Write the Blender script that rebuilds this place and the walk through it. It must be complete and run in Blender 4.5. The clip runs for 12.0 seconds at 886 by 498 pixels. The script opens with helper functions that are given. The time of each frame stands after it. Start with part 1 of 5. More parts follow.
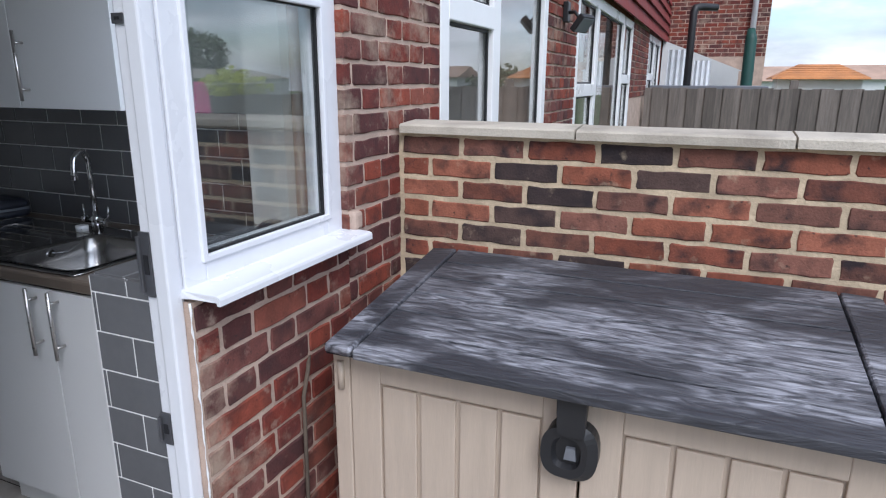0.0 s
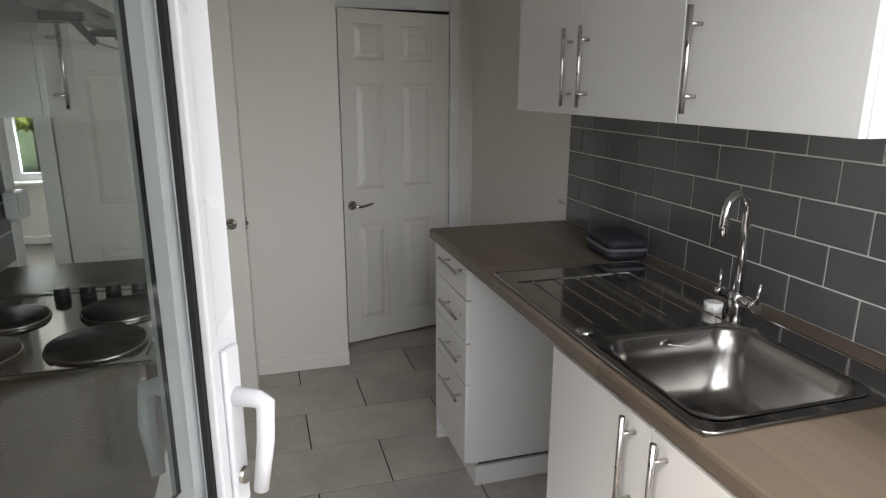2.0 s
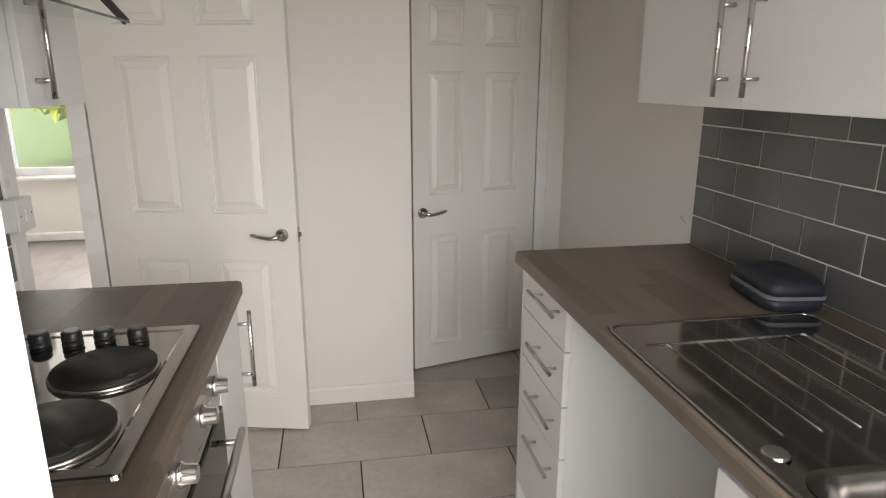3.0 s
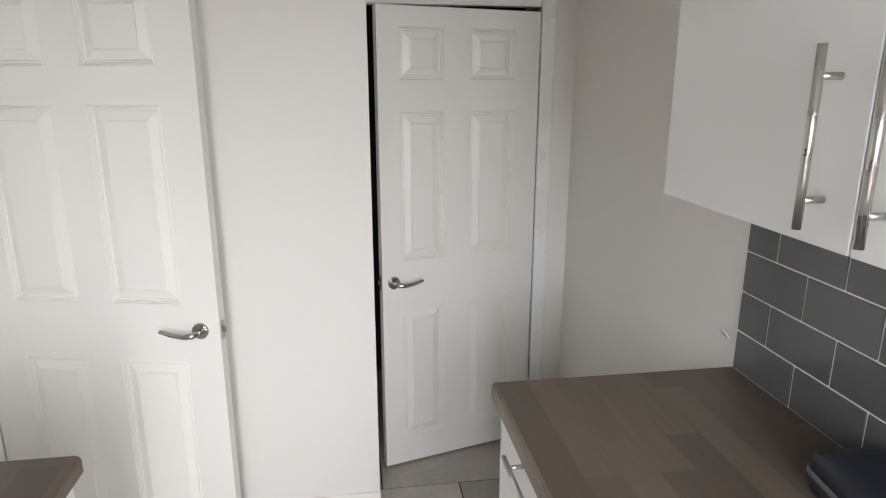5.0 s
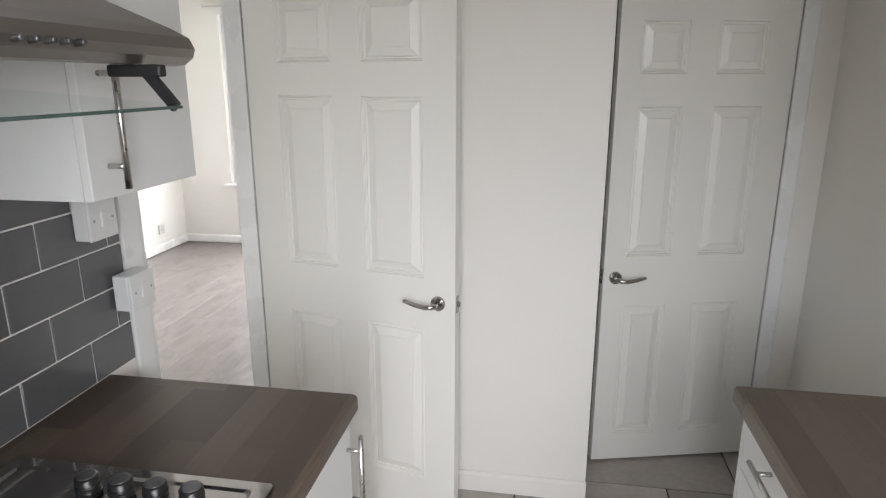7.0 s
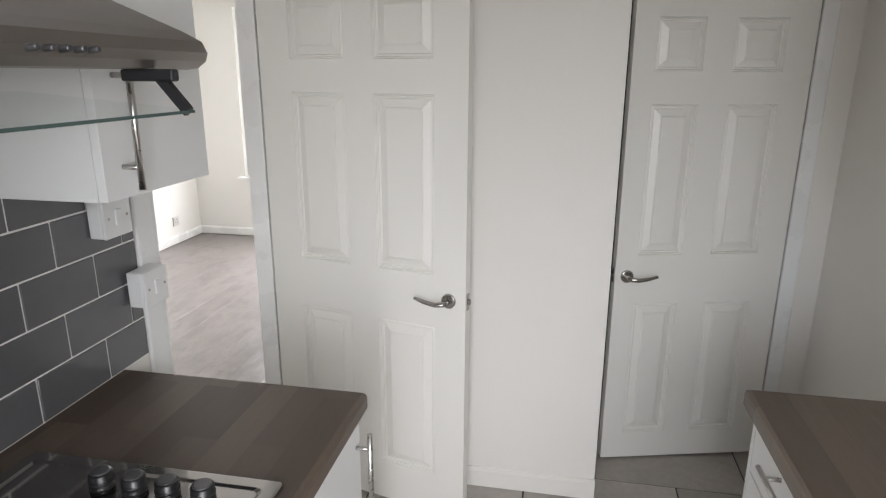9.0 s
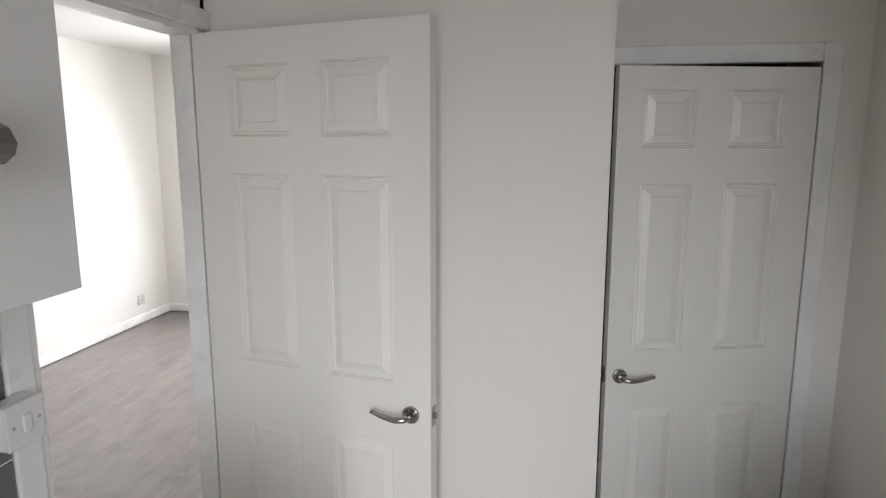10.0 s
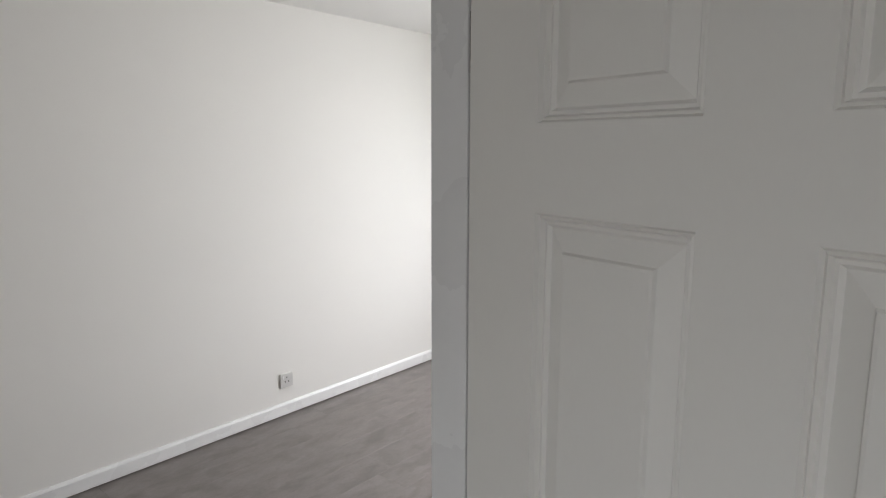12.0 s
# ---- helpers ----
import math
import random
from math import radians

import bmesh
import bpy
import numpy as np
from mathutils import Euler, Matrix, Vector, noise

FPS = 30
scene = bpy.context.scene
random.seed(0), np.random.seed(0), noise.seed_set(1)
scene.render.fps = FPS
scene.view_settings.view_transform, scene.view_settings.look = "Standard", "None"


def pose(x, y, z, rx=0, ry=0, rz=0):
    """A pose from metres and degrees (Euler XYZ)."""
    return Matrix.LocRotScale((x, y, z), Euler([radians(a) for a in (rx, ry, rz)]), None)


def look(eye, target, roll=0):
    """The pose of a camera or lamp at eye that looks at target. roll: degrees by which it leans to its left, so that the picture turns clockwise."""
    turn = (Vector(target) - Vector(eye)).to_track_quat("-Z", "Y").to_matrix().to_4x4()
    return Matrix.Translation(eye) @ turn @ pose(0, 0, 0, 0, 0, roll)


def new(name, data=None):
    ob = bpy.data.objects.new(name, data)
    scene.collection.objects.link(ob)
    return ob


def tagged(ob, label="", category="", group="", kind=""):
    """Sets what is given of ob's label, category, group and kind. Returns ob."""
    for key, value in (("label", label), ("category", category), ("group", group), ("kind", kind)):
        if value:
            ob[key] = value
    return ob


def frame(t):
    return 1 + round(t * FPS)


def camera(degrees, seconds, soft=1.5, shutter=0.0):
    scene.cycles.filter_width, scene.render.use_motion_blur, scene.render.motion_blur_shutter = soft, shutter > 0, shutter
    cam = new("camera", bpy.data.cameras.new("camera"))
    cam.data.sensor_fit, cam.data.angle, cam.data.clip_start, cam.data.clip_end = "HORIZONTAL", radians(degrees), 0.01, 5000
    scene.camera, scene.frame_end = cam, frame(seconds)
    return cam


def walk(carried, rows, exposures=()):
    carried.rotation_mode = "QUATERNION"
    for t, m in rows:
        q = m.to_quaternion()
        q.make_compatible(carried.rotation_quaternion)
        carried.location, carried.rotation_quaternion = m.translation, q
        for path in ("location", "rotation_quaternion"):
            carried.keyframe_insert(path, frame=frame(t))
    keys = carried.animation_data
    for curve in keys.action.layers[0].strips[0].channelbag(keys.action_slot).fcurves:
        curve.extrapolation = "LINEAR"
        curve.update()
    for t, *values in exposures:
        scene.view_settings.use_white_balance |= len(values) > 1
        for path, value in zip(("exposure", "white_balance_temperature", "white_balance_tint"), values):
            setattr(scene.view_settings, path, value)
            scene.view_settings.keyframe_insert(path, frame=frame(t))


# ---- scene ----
cam = camera(70.3, 12.0, soft=1.2)
PATH = [
    (0.0, (-0.117, 0.078, 1.515), (-0.866, 1.859, 1.000), 0.3),
    (0.5, (-0.297, 0.258, 1.480), (-1.498, 1.773, 0.964), -0.1),
    (1.0, (-0.504, 0.480, 1.498), (-2.030, 1.666, 0.988), -0.1),
    (1.5, (-0.762, 0.576, 1.464), (-2.522, 1.385, 0.964), -0.0),
    (2.0, (-1.073, 0.636, 1.499), (-2.930, 1.185, 1.001), 0.1),
    (2.5, (-1.280, 0.701, 1.485), (-3.189, 1.027, 0.989), 0.1),
    (2.7, (-1.411, 0.708, 1.462), (-3.322, 1.040, 0.978), 0.1),
    (4.3, (-1.983, 0.888, 1.607), (-3.794, 1.147, 0.803), -0.2),
    (4.5, (-2.037, 0.911, 1.611), (-3.914, 1.184, 0.978), -0.1),
    (5.0, (-2.177, 0.988, 1.624), (-4.093, 1.267, 1.117), -0.0),
    (5.5, (-2.176, 0.971, 1.625), (-4.098, 1.215, 1.122), -0.1),
    (6.0, (-2.166, 0.900, 1.620), (-4.101, 0.961, 1.115), -0.2),
    (6.5, (-2.141, 0.874, 1.615), (-4.062, 0.652, 1.099), 0.0),
    (7.0, (-2.104, 0.853, 1.615), (-4.011, 0.536, 1.098), -0.0),
    (9.0, (-2.107, 0.857, 1.633), (-3.999, 0.503, 1.093), 0.2),
    (9.5, (-2.167, 0.857, 1.633), (-4.066, 0.520, 1.099), 0.1),
    (10.0, (-2.424, 0.885, 1.662), (-4.368, 0.552, 1.324), -0.0),
    (10.5, (-2.665, 0.862, 1.638), (-4.554, 0.294, 1.308), -0.1),
    (11.0, (-2.968, 0.680, 1.660), (-4.716, -0.238, 1.338), 0.1),
    (11.5, (-3.265, 0.524, 1.610), (-4.872, -0.625, 1.297), 0.5),
    (12.0, (-3.583, 0.330, 1.646), (-5.083, -0.954, 1.326), 0.1),
]
walk(cam, [(t, look(eye, target, roll)) for t, eye, target, roll in PATH],
     exposures=[(0.0, 0.30, 5650, 12), (0.6, 0.42, 5600, 11), (1.0, 0.56, 5500, 8), (1.5, 0.62, 5350, 6), (2.0, 1.36, 6900, 12), (2.5, 1.75, 7300, 13), (4.3, 2.75, 6750, 13), (5.5, 2.42, 6650, 13),
                (9.5, 2.16, 6650, 13), (10.2, 1.92, 6650, 14), (10.5, 1.75, 6600, 14), (11.0, 1.36, 6600, 14), (12.0, 1.34, 6600, 13)])

# ---------------------------------------------------------------- sky, sun, lamps
SUN_EL, SUN_AZ = radians(47), radians(143)
world = bpy.data.worlds.new("sky")
scene.world = world
world.use_nodes = True
wn, wl = world.node_tree.nodes, world.node_tree.links
wn.clear()
w_out, w_bg, w_sky = wn.new("ShaderNodeOutputWorld"), wn.new("ShaderNodeBackground"), wn.new("ShaderNodeTexSky")
w_sky.sky_type, w_sky.sun_disc, w_sky.sun_elevation, w_sky.sun_rotation = "NISHITA", False, SUN_EL, SUN_AZ
w_co, w_map, w_noise, w_ramp, w_mix = (wn.new("ShaderNodeTexCoord"), wn.new("ShaderNodeMapping"), wn.new("ShaderNodeTexNoise"),
                                       wn.new("ShaderNodeValToRGB"), wn.new("ShaderNodeMix"))
w_map.inputs["Scale"].default_value = (1.0, 1.0, 3.2)
w_noise.inputs["Scale"].default_value, w_noise.inputs["Detail"].default_value, w_noise.inputs["Roughness"].default_value = 2.6, 8, 0.58
w_ramp.color_ramp.elements[0].position, w_ramp.color_ramp.elements[1].position = 0.36, 0.57
w_mix.data_type = "RGBA"
w_n2, w_cl = wn.new("ShaderNodeTexNoise"), wn.new("ShaderNodeValToRGB")
w_n2.inputs["Scale"].default_value, w_n2.inputs["Detail"].default_value = 4.2, 6
w_cl.color_ramp.elements[0].position, w_cl.color_ramp.elements[1].position = 0.38, 0.62
w_cl.color_ramp.elements[0].color, w_cl.color_ramp.elements[1].color = (4.3, 4.35, 4.5, 1), (9.4, 9.3, 9.3, 1)
wl.new(w_map.outputs["Vector"], w_n2.inputs["Vector"])
wl.new(w_n2.outputs["Fac"], w_cl.inputs["Fac"])
wl.new(w_cl.outputs["Color"], w_mix.inputs["B"])
wl.new(w_co.outputs["Generated"], w_map.inputs["Vector"])
wl.new(w_map.outputs["Vector"], w_noise.inputs["Vector"])
wl.new(w_noise.outputs["Fac"], w_ramp.inputs["Fac"])
wl.new(w_ramp.outputs["Color"], w_mix.inputs["Factor"])
wl.new(w_sky.outputs["Color"], w_mix.inputs["A"])
wl.new(w_mix.outputs["Result"], w_bg.inputs["Color"])
wl.new(w_bg.outputs["Background"], w_out.inputs["Surface"])
w_bg.inputs["Strength"].default_value = 0.14

sun = new("sun", bpy.data.lights.new("sun", "SUN"))
sun.data.energy, sun.data.angle, sun.data.color = 2.1, radians(30), (1.0, 0.95, 0.88)
sun.matrix_world = look((0, 0, 8), (math.sin(SUN_AZ) * -1, math.cos(SUN_AZ) * -1, 8 - math.tan(SUN_EL)))


def window_light(name, at, target, wide, high, watts, spread, colour=(0.92, 0.955, 1.0)):
    """Sky light in an opening: falls inwards and down."""
    lamp = new(name, bpy.data.lights.new(name, "AREA"))
    lamp.data.shape, lamp.data.size, lamp.data.size_y, lamp.data.energy, lamp.data.color = "RECTANGLE", wide, high, watts, colour
    lamp.data.spread = radians(spread)
    lamp.matrix_world = look(at, target)


window_light("daylight_back_window", (-1.432, 1.37, 1.58), (-4.3, 0.9, 0.5), 0.46, 0.80, 2.0, 130)
window_light("daylight_back_door", (-1.40, 0.88, 1.20), (-4.3, 0.35, 0.45), 0.26, 1.60, 0.92, 66)
window_light("daylight_front_window", (-7.96, -1.05, 1.42), (-4.5, -0.95, 0.5), 1.1, 1.45, 23.5, 165)


# ---------------------------------------------------------------- materials
def material(name, colour, rough=0.5, metal=0.0, vary=0.10, scale=6.0, fine=90.0, bump=0.15, dist=0.002, stretch=(1, 1, 1),
             per_piece=0.0, coat=0.0, tint=None, tint_amount=0.0, spec=0.5, warp=0.0):
    """A surface with broad mottling, fine grain, uneven gloss and relief; per_piece shifts the value from object to object."""
    m = bpy.data.materials.new(name)
    m.use_nodes = True
    n, l = m.node_tree.nodes, m.node_tree.links
    b = n["Principled BSDF"]
    b.inputs["Metallic"].default_value, b.inputs["Coat Weight"].default_value = metal, coat
    b.inputs["Specular IOR Level"].default_value = spec
    co, mp = n.new("ShaderNodeTexCoord"), n.new("ShaderNodeMapping")
    mp.inputs["Scale"].default_value = stretch
    l.new(co.outputs["Object"], mp.inputs["Vector"])
    n1, n2 = n.new("ShaderNodeTexNoise"), n.new("ShaderNodeTexNoise")
    for q, s, d in ((n1, scale, 5), (n2, fine, 4)):
        q.noise_dimensions = "4D"
        q.inputs["Scale"].default_value, q.inputs["Detail"].default_value = s, d
        q.inputs["Distortion"].default_value = warp
        l.new(mp.outputs["Vector"], q.inputs["Vector"])
    info = n.new("ShaderNodeObjectInfo")
    w = n.new("ShaderNodeMath")
    w.operation = "MULTIPLY"
    w.inputs[1].default_value = 37.0 if per_piece else 0.0
    l.new(info.outputs["Random"], w.inputs[0])
    l.new(w.outputs[0], n1.inputs["W"])
    l.new(w.outputs[0], n2.inputs["W"])
    ramp = n.new("ShaderNodeMapRange")
    ramp.inputs["From Min"].default_value, ramp.inputs["From Max"].default_value = 0.25, 0.75
    ramp.inputs["To Min"].default_value, ramp.inputs["To Max"].default_value = 1 - vary, 1 + vary
    l.new(n1.outputs["Fac"], ramp.inputs["Value"])
    fin = n.new("ShaderNodeMapRange")
    fin.inputs["From Min"].default_value, fin.inputs["From Max"].default_value = 0.25, 0.75
    fin.inputs["To Min"].default_value, fin.inputs["To Max"].default_value = 1 - vary * 0.5, 1 + vary * 0.5
    l.new(n2.outputs["Fac"], fin.inputs["Value"])
    mul = n.new("ShaderNodeMath")
    mul.operation = "MULTIPLY"
    l.new(ramp.outputs[0], mul.inputs[0])
    l.new(fin.outputs[0], mul.inputs[1])
    last = mul.outputs[0]
    if per_piece:
        pr = n.new("ShaderNodeMapRange")
        pr.inputs["To Min"].default_value, pr.inputs["To Max"].default_value = 1 - per_piece, 1 + per_piece
        l.new(info.outputs["Random"], pr.inputs["Value"])
        m2 = n.new("ShaderNodeMath")
        m2.operation = "MULTIPLY"
        l.new(last, m2.inputs[0])
        l.new(pr.outputs[0], m2.inputs[1])
        last = m2.outputs[0]
    vec = n.new("ShaderNodeVectorMath")
    vec.operation = "SCALE"
    vec.inputs[0].default_value = colour
    l.new(last, vec.inputs["Scale"])
    base = vec.outputs["Vector"]
    if tint:
        n3, r3, mx = n.new("ShaderNodeTexNoise"), n.new("ShaderNodeValToRGB"), n.new("ShaderNodeMix")
        n3.noise_dimensions = "4D"
        n3.inputs["Scale"].default_value, n3.inputs["Detail"].default_value = scale * 0.7, 8
        n3.inputs["Distortion"].default_value = warp
        l.new(mp.outputs["Vector"], n3.inputs["Vector"])
        l.new(w.outputs[0], n3.inputs["W"])
        r3.color_ramp.elements[0].position, r3.color_ramp.elements[1].position = 0.48, 0.68
        r3.color_ramp.elements[1].color = (tint_amount,) * 3 + (1,)
        l.new(n3.outputs["Fac"], r3.inputs["Fac"])
        mx.data_type = "RGBA"
        mx.inputs["B"].default_value = (*tint, 1)
        l.new(r3.outputs["Color"], mx.inputs["Factor"])
        l.new(base, mx.inputs["A"])
        base = mx.outputs["Result"]
    l.new(base, b.inputs["Base Color"])
    rr = n.new("ShaderNodeMapRange")
    rr.inputs["From Min"].default_value, rr.inputs["From Max"].default_value = 0.3, 0.7
    rr.inputs["To Min"].default_value, rr.inputs["To Max"].default_value = rough * 0.82, min(1, rough * 1.18)
    l.new(n1.outputs["Fac"], rr.inputs["Value"])
    l.new(rr.outputs[0], b.inputs["Roughness"])
    if bump:
        bp = n.new("ShaderNodeBump")
        bp.inputs["Strength"].default_value, bp.inputs["Distance"].default_value = bump, dist
        l.new(n2.outputs["Fac"], bp.inputs["Height"])
        l.new(bp.outputs["Normal"], b.inputs["Normal"])
    return m


def brick_material(name, colours, dark, amount, smear=(0.50, 0.40, 0.28), smear_amount=0.45, patch=None):
    """Fired clay: a colour for each brick, burnt blotches, sandy relief."""
    m = material(name, (1, 1, 1), 0.92, vary=0.30, scale=18, fine=150, bump=0.6, dist=0.004, per_piece=0.18, tint=dark, tint_amount=amount, spec=0.25)
    n, l = m.node_tree.nodes, m.node_tree.links
    info = [q for q in n if q.type == "OBJECT_INFO"][0]
    vec = [q for q in n if q.type == "VECT_MATH"][0]
    ramp = n.new("ShaderNodeValToRGB")
    ramp.color_ramp.interpolation = "CONSTANT"
    while len(ramp.color_ramp.elements) < len(colours):
        ramp.color_ramp.elements.new(0.5)
    for i, (e, c) in enumerate(zip(ramp.color_ramp.elements, colours)):
        e.position, e.color = i / len(colours), (*c, 1)
    l.new(info.outputs["Random"], ramp.inputs["Fac"])
    l.new(ramp.outputs["Color"], vec.inputs[0])
    # pits, and mortar smeared over the face
    b = n["Principled BSDF"]
    base = b.inputs["Base Color"].links[0].from_socket
    mp = [q for q in n if q.type == "MAPPING"][0]
    for scale, lo, hi, colour, most in ((55, 0.60, 0.68, (0.03, 0.024, 0.024), 0.75), (16, 0.60, 0.72, smear, smear_amount)):
        ns, rp, mx = n.new("ShaderNodeTexNoise"), n.new("ShaderNodeValToRGB"), n.new("ShaderNodeMix")
        ns.noise_dimensions = "4D"
        ns.inputs["Scale"].default_value, ns.inputs["Detail"].default_value, ns.inputs["Roughness"].default_value = scale, 6, 0.62
        l.new(mp.outputs["Vector"], ns.inputs["Vector"])
        w = [q for q in n if q.type == "MATH" and q.inputs[1].default_value == 37.0][0]
        l.new(w.outputs[0], ns.inputs["W"])
        rp.color_ramp.elements[0].position, rp.color_ramp.elements[1].position = lo, hi
        rp.color_ramp.elements[1].color = (most, most, most, 1)
        l.new(ns.outputs["Fac"], rp.inputs["Fac"])
        mx.data_type = "RGBA"
        mx.inputs["B"].default_value = (*colour, 1)
        l.new(rp.outputs["Color"], mx.inputs["Factor"])
        l.new(base, mx.inputs["A"])
        base = mx.outputs["Result"]
    if patch:
        # weathered, bleached drifts that run across many bricks
        ge, big, rp, mx = n.new("ShaderNodeNewGeometry"), n.new("ShaderNodeTexNoise"), n.new("ShaderNodeValToRGB"), n.new("ShaderNodeMix")
        big.inputs["Scale"].default_value, big.inputs["Detail"].default_value, big.inputs["Roughness"].default_value = 3.4, 9, 0.68
        l.new(ge.outputs["Position"], big.inputs["Vector"])
        rp.color_ramp.elements[0].position, rp.color_ramp.elements[1].position = 0.53, 0.70
        rp.color_ramp.elements[1].color = (0.75, 0.75, 0.75, 1)
        l.new(big.outputs["Fac"], rp.inputs["Fac"])
        mx.data_type = "RGBA"
        mx.inputs["B"].default_value = (*patch, 1)
        l.new(rp.outputs["Color"], mx.inputs["Factor"])
        l.new(base, mx.inputs["A"])
        base = mx.outputs["Result"]
    l.new(base, b.inputs["Base Color"])
    return m


def lid_material(name, dark, chalk):
    """Moulded resin with wood grain, rubbed chalky in drifts along the grain."""
    m = bpy.data.materials.new(name)
    m.use_nodes = True
    n, l = m.node_tree.nodes, m.node_tree.links
    b = n["Principled BSDF"]
    co = n.new("ShaderNodeTexCoord")
    outs = []
    for stretch, scale, detail, warp, lo, hi, to0, to1 in (((1.0, 2.2, 1), 2.1, 4, 0.5, 0.44, 0.58, 0.05, 1.0), ((3.2, 15, 15), 2.2, 8, 2.2, 0.38, 0.62, 0.12, 1.0),
                                                           ((7, 80, 80), 1.5, 5, 1.2, 0.40, 0.60, 0.45, 1.0)):
        mp, ns, mr = n.new("ShaderNodeMapping"), n.new("ShaderNodeTexNoise"), n.new("ShaderNodeMapRange")
        mp.inputs["Scale"].default_value = stretch
        ns.inputs["Scale"].default_value, ns.inputs["Detail"].default_value, ns.inputs["Distortion"].default_value = scale, detail, warp
        mr.inputs["From Min"].default_value, mr.inputs["From Max"].default_value = lo, hi
        mr.inputs["To Min"].default_value, mr.inputs["To Max"].default_value = to0, to1
        l.new(co.outputs["Object"], mp.inputs["Vector"])
        l.new(mp.outputs["Vector"], ns.inputs["Vector"])
        l.new(ns.outputs["Fac"], mr.inputs["Value"])
        outs.append(mr.outputs[0])
    a, c, mx = n.new("ShaderNodeMath"), n.new("ShaderNodeMath"), n.new("ShaderNodeMix")
    a.operation, c.operation = "MULTIPLY", "MULTIPLY"
    l.new(outs[0], a.inputs[0])
    l.new(outs[1], a.inputs[1])
    l.new(a.outputs[0], c.inputs[0])
    l.new(outs[2], c.inputs[1])
    mx.data_type = "RGBA"
    mx.inputs["A"].default_value, mx.inputs["B"].default_value = (*dark, 1), (*chalk, 1)
    l.new(c.outputs[0], mx.inputs["Factor"])
    l.new(mx.outputs["Result"], b.inputs["Base Color"])
    b.inputs["Roughness"].default_value = 0.48
    bp = n.new("ShaderNodeBump")
    bp.inputs["Strength"].default_value, bp.inputs["Distance"].default_value = 0.6, 0.004
    l.new(outs[1], bp.inputs["Height"])
    l.new(bp.outputs["Normal"], b.inputs["Normal"])
    return m


def stave_material(name, dark, light, length, width, axis_rot=0.0, rough=0.42):
    """Laminate printed as glued staves."""
    m = bpy.data.materials.new(name)
    m.use_nodes = True
    n, l = m.node_tree.nodes, m.node_tree.links
    b = n["Principled BSDF"]
    co, mp, br = n.new("ShaderNodeTexCoord"), n.new("ShaderNodeMapping"), n.new("ShaderNodeTexBrick")
    mp.inputs["Rotation"].default_value = (0, 0, axis_rot)
    l.new(co.outputs["Object"], mp.inputs["Vector"])
    br.offset, br.offset_frequency = 0.37, 2
    br.inputs["Color1"].default_value, br.inputs["Color2"].default_value = (*dark, 1), (*light, 1)
    br.inputs["Mortar"].default_value = (*[0.8 * v for v in dark], 1)
    br.inputs["Scale"].default_value, br.inputs["Mortar Size"].default_value = 1.0, 0.0003
    br.inputs["Brick Width"].default_value, br.inputs["Row Height"].default_value, br.inputs["Bias"].default_value = length, width, -0.1
    l.new(mp.outputs["Vector"], br.inputs["Vector"])
    st, gr = n.new("ShaderNodeMapping"), n.new("ShaderNodeTexNoise")
    st.inputs["Rotation"].default_value = (0, 0, axis_rot)
    st.inputs["Scale"].default_value = (3, 34, 34)
    gr.inputs["Scale"].default_value, gr.inputs["Detail"].default_value = 2.0, 6
    l.new(co.outputs["Object"], st.inputs["Vector"])
    l.new(st.outputs["Vector"], gr.inputs["Vector"])
    mr, mx = n.new("ShaderNodeMapRange"), n.new("ShaderNodeVectorMath")
    mr.inputs["From Min"].default_value, mr.inputs["From Max"].default_value = 0.25, 0.75
    mr.inputs["To Min"].default_value, mr.inputs["To Max"].default_value = 0.93, 1.07
    mx.operation = "SCALE"
    l.new(gr.outputs["Fac"], mr.inputs["Value"])
    l.new(br.outputs["Color"], mx.inputs[0])
    l.new(mr.outputs[0], mx.inputs["Scale"])
    l.new(mx.outputs["Vector"], b.inputs["Base Color"])
    b.inputs["Roughness"].default_value = rough
    bp = n.new("ShaderNodeBump")
    bp.inputs["Strength"].default_value, bp.inputs["Distance"].default_value = 0.08, 0.001
    l.new(gr.outputs["Fac"], bp.inputs["Height"])
    l.new(bp.outputs["Normal"], b.inputs["Normal"])
    return m


def glass_material(name, rough=0.0, colour=(0.95, 0.97, 0.97), gloss=(0.9, 0.07)):
    """Clear pane: passes light straight on, with gloss that grows towards grazing angles alike from both sides."""
    m = bpy.data.materials.new(name)
    m.use_nodes = True
    n, l = m.node_tree.nodes, m.node_tree.links
    n.remove(n["Principled BSDF"])
    tr, gl, mx, lw = n.new("ShaderNodeBsdfTransparent"), n.new("ShaderNodeBsdfGlossy"), n.new("ShaderNodeMixShader"), n.new("ShaderNodeLayerWeight")
    tr.inputs["Color"].default_value = (*colour, 1)
    gl.inputs["Roughness"].default_value = rough
    pw, ma = n.new("ShaderNodeMath"), n.new("ShaderNodeMath")
    pw.operation, ma.operation = "POWER", "MULTIPLY_ADD"
    pw.inputs[1].default_value, ma.inputs[1].default_value, ma.inputs[2].default_value = 4.0, gloss[0], gloss[1]
    lw.inputs["Blend"].default_value = 0.5
    l.new(lw.outputs["Facing"], pw.inputs[0])
    l.new(pw.outputs[0], ma.inputs[0])
    l.new(ma.outputs[0], mx.inputs[0])
    l.new(tr.outputs[0], mx.inputs[1])
    l.new(gl.outputs[0], mx.inputs[2])
    l.new(mx.outputs[0], n["Material Output"].inputs["Surface"])
    return m


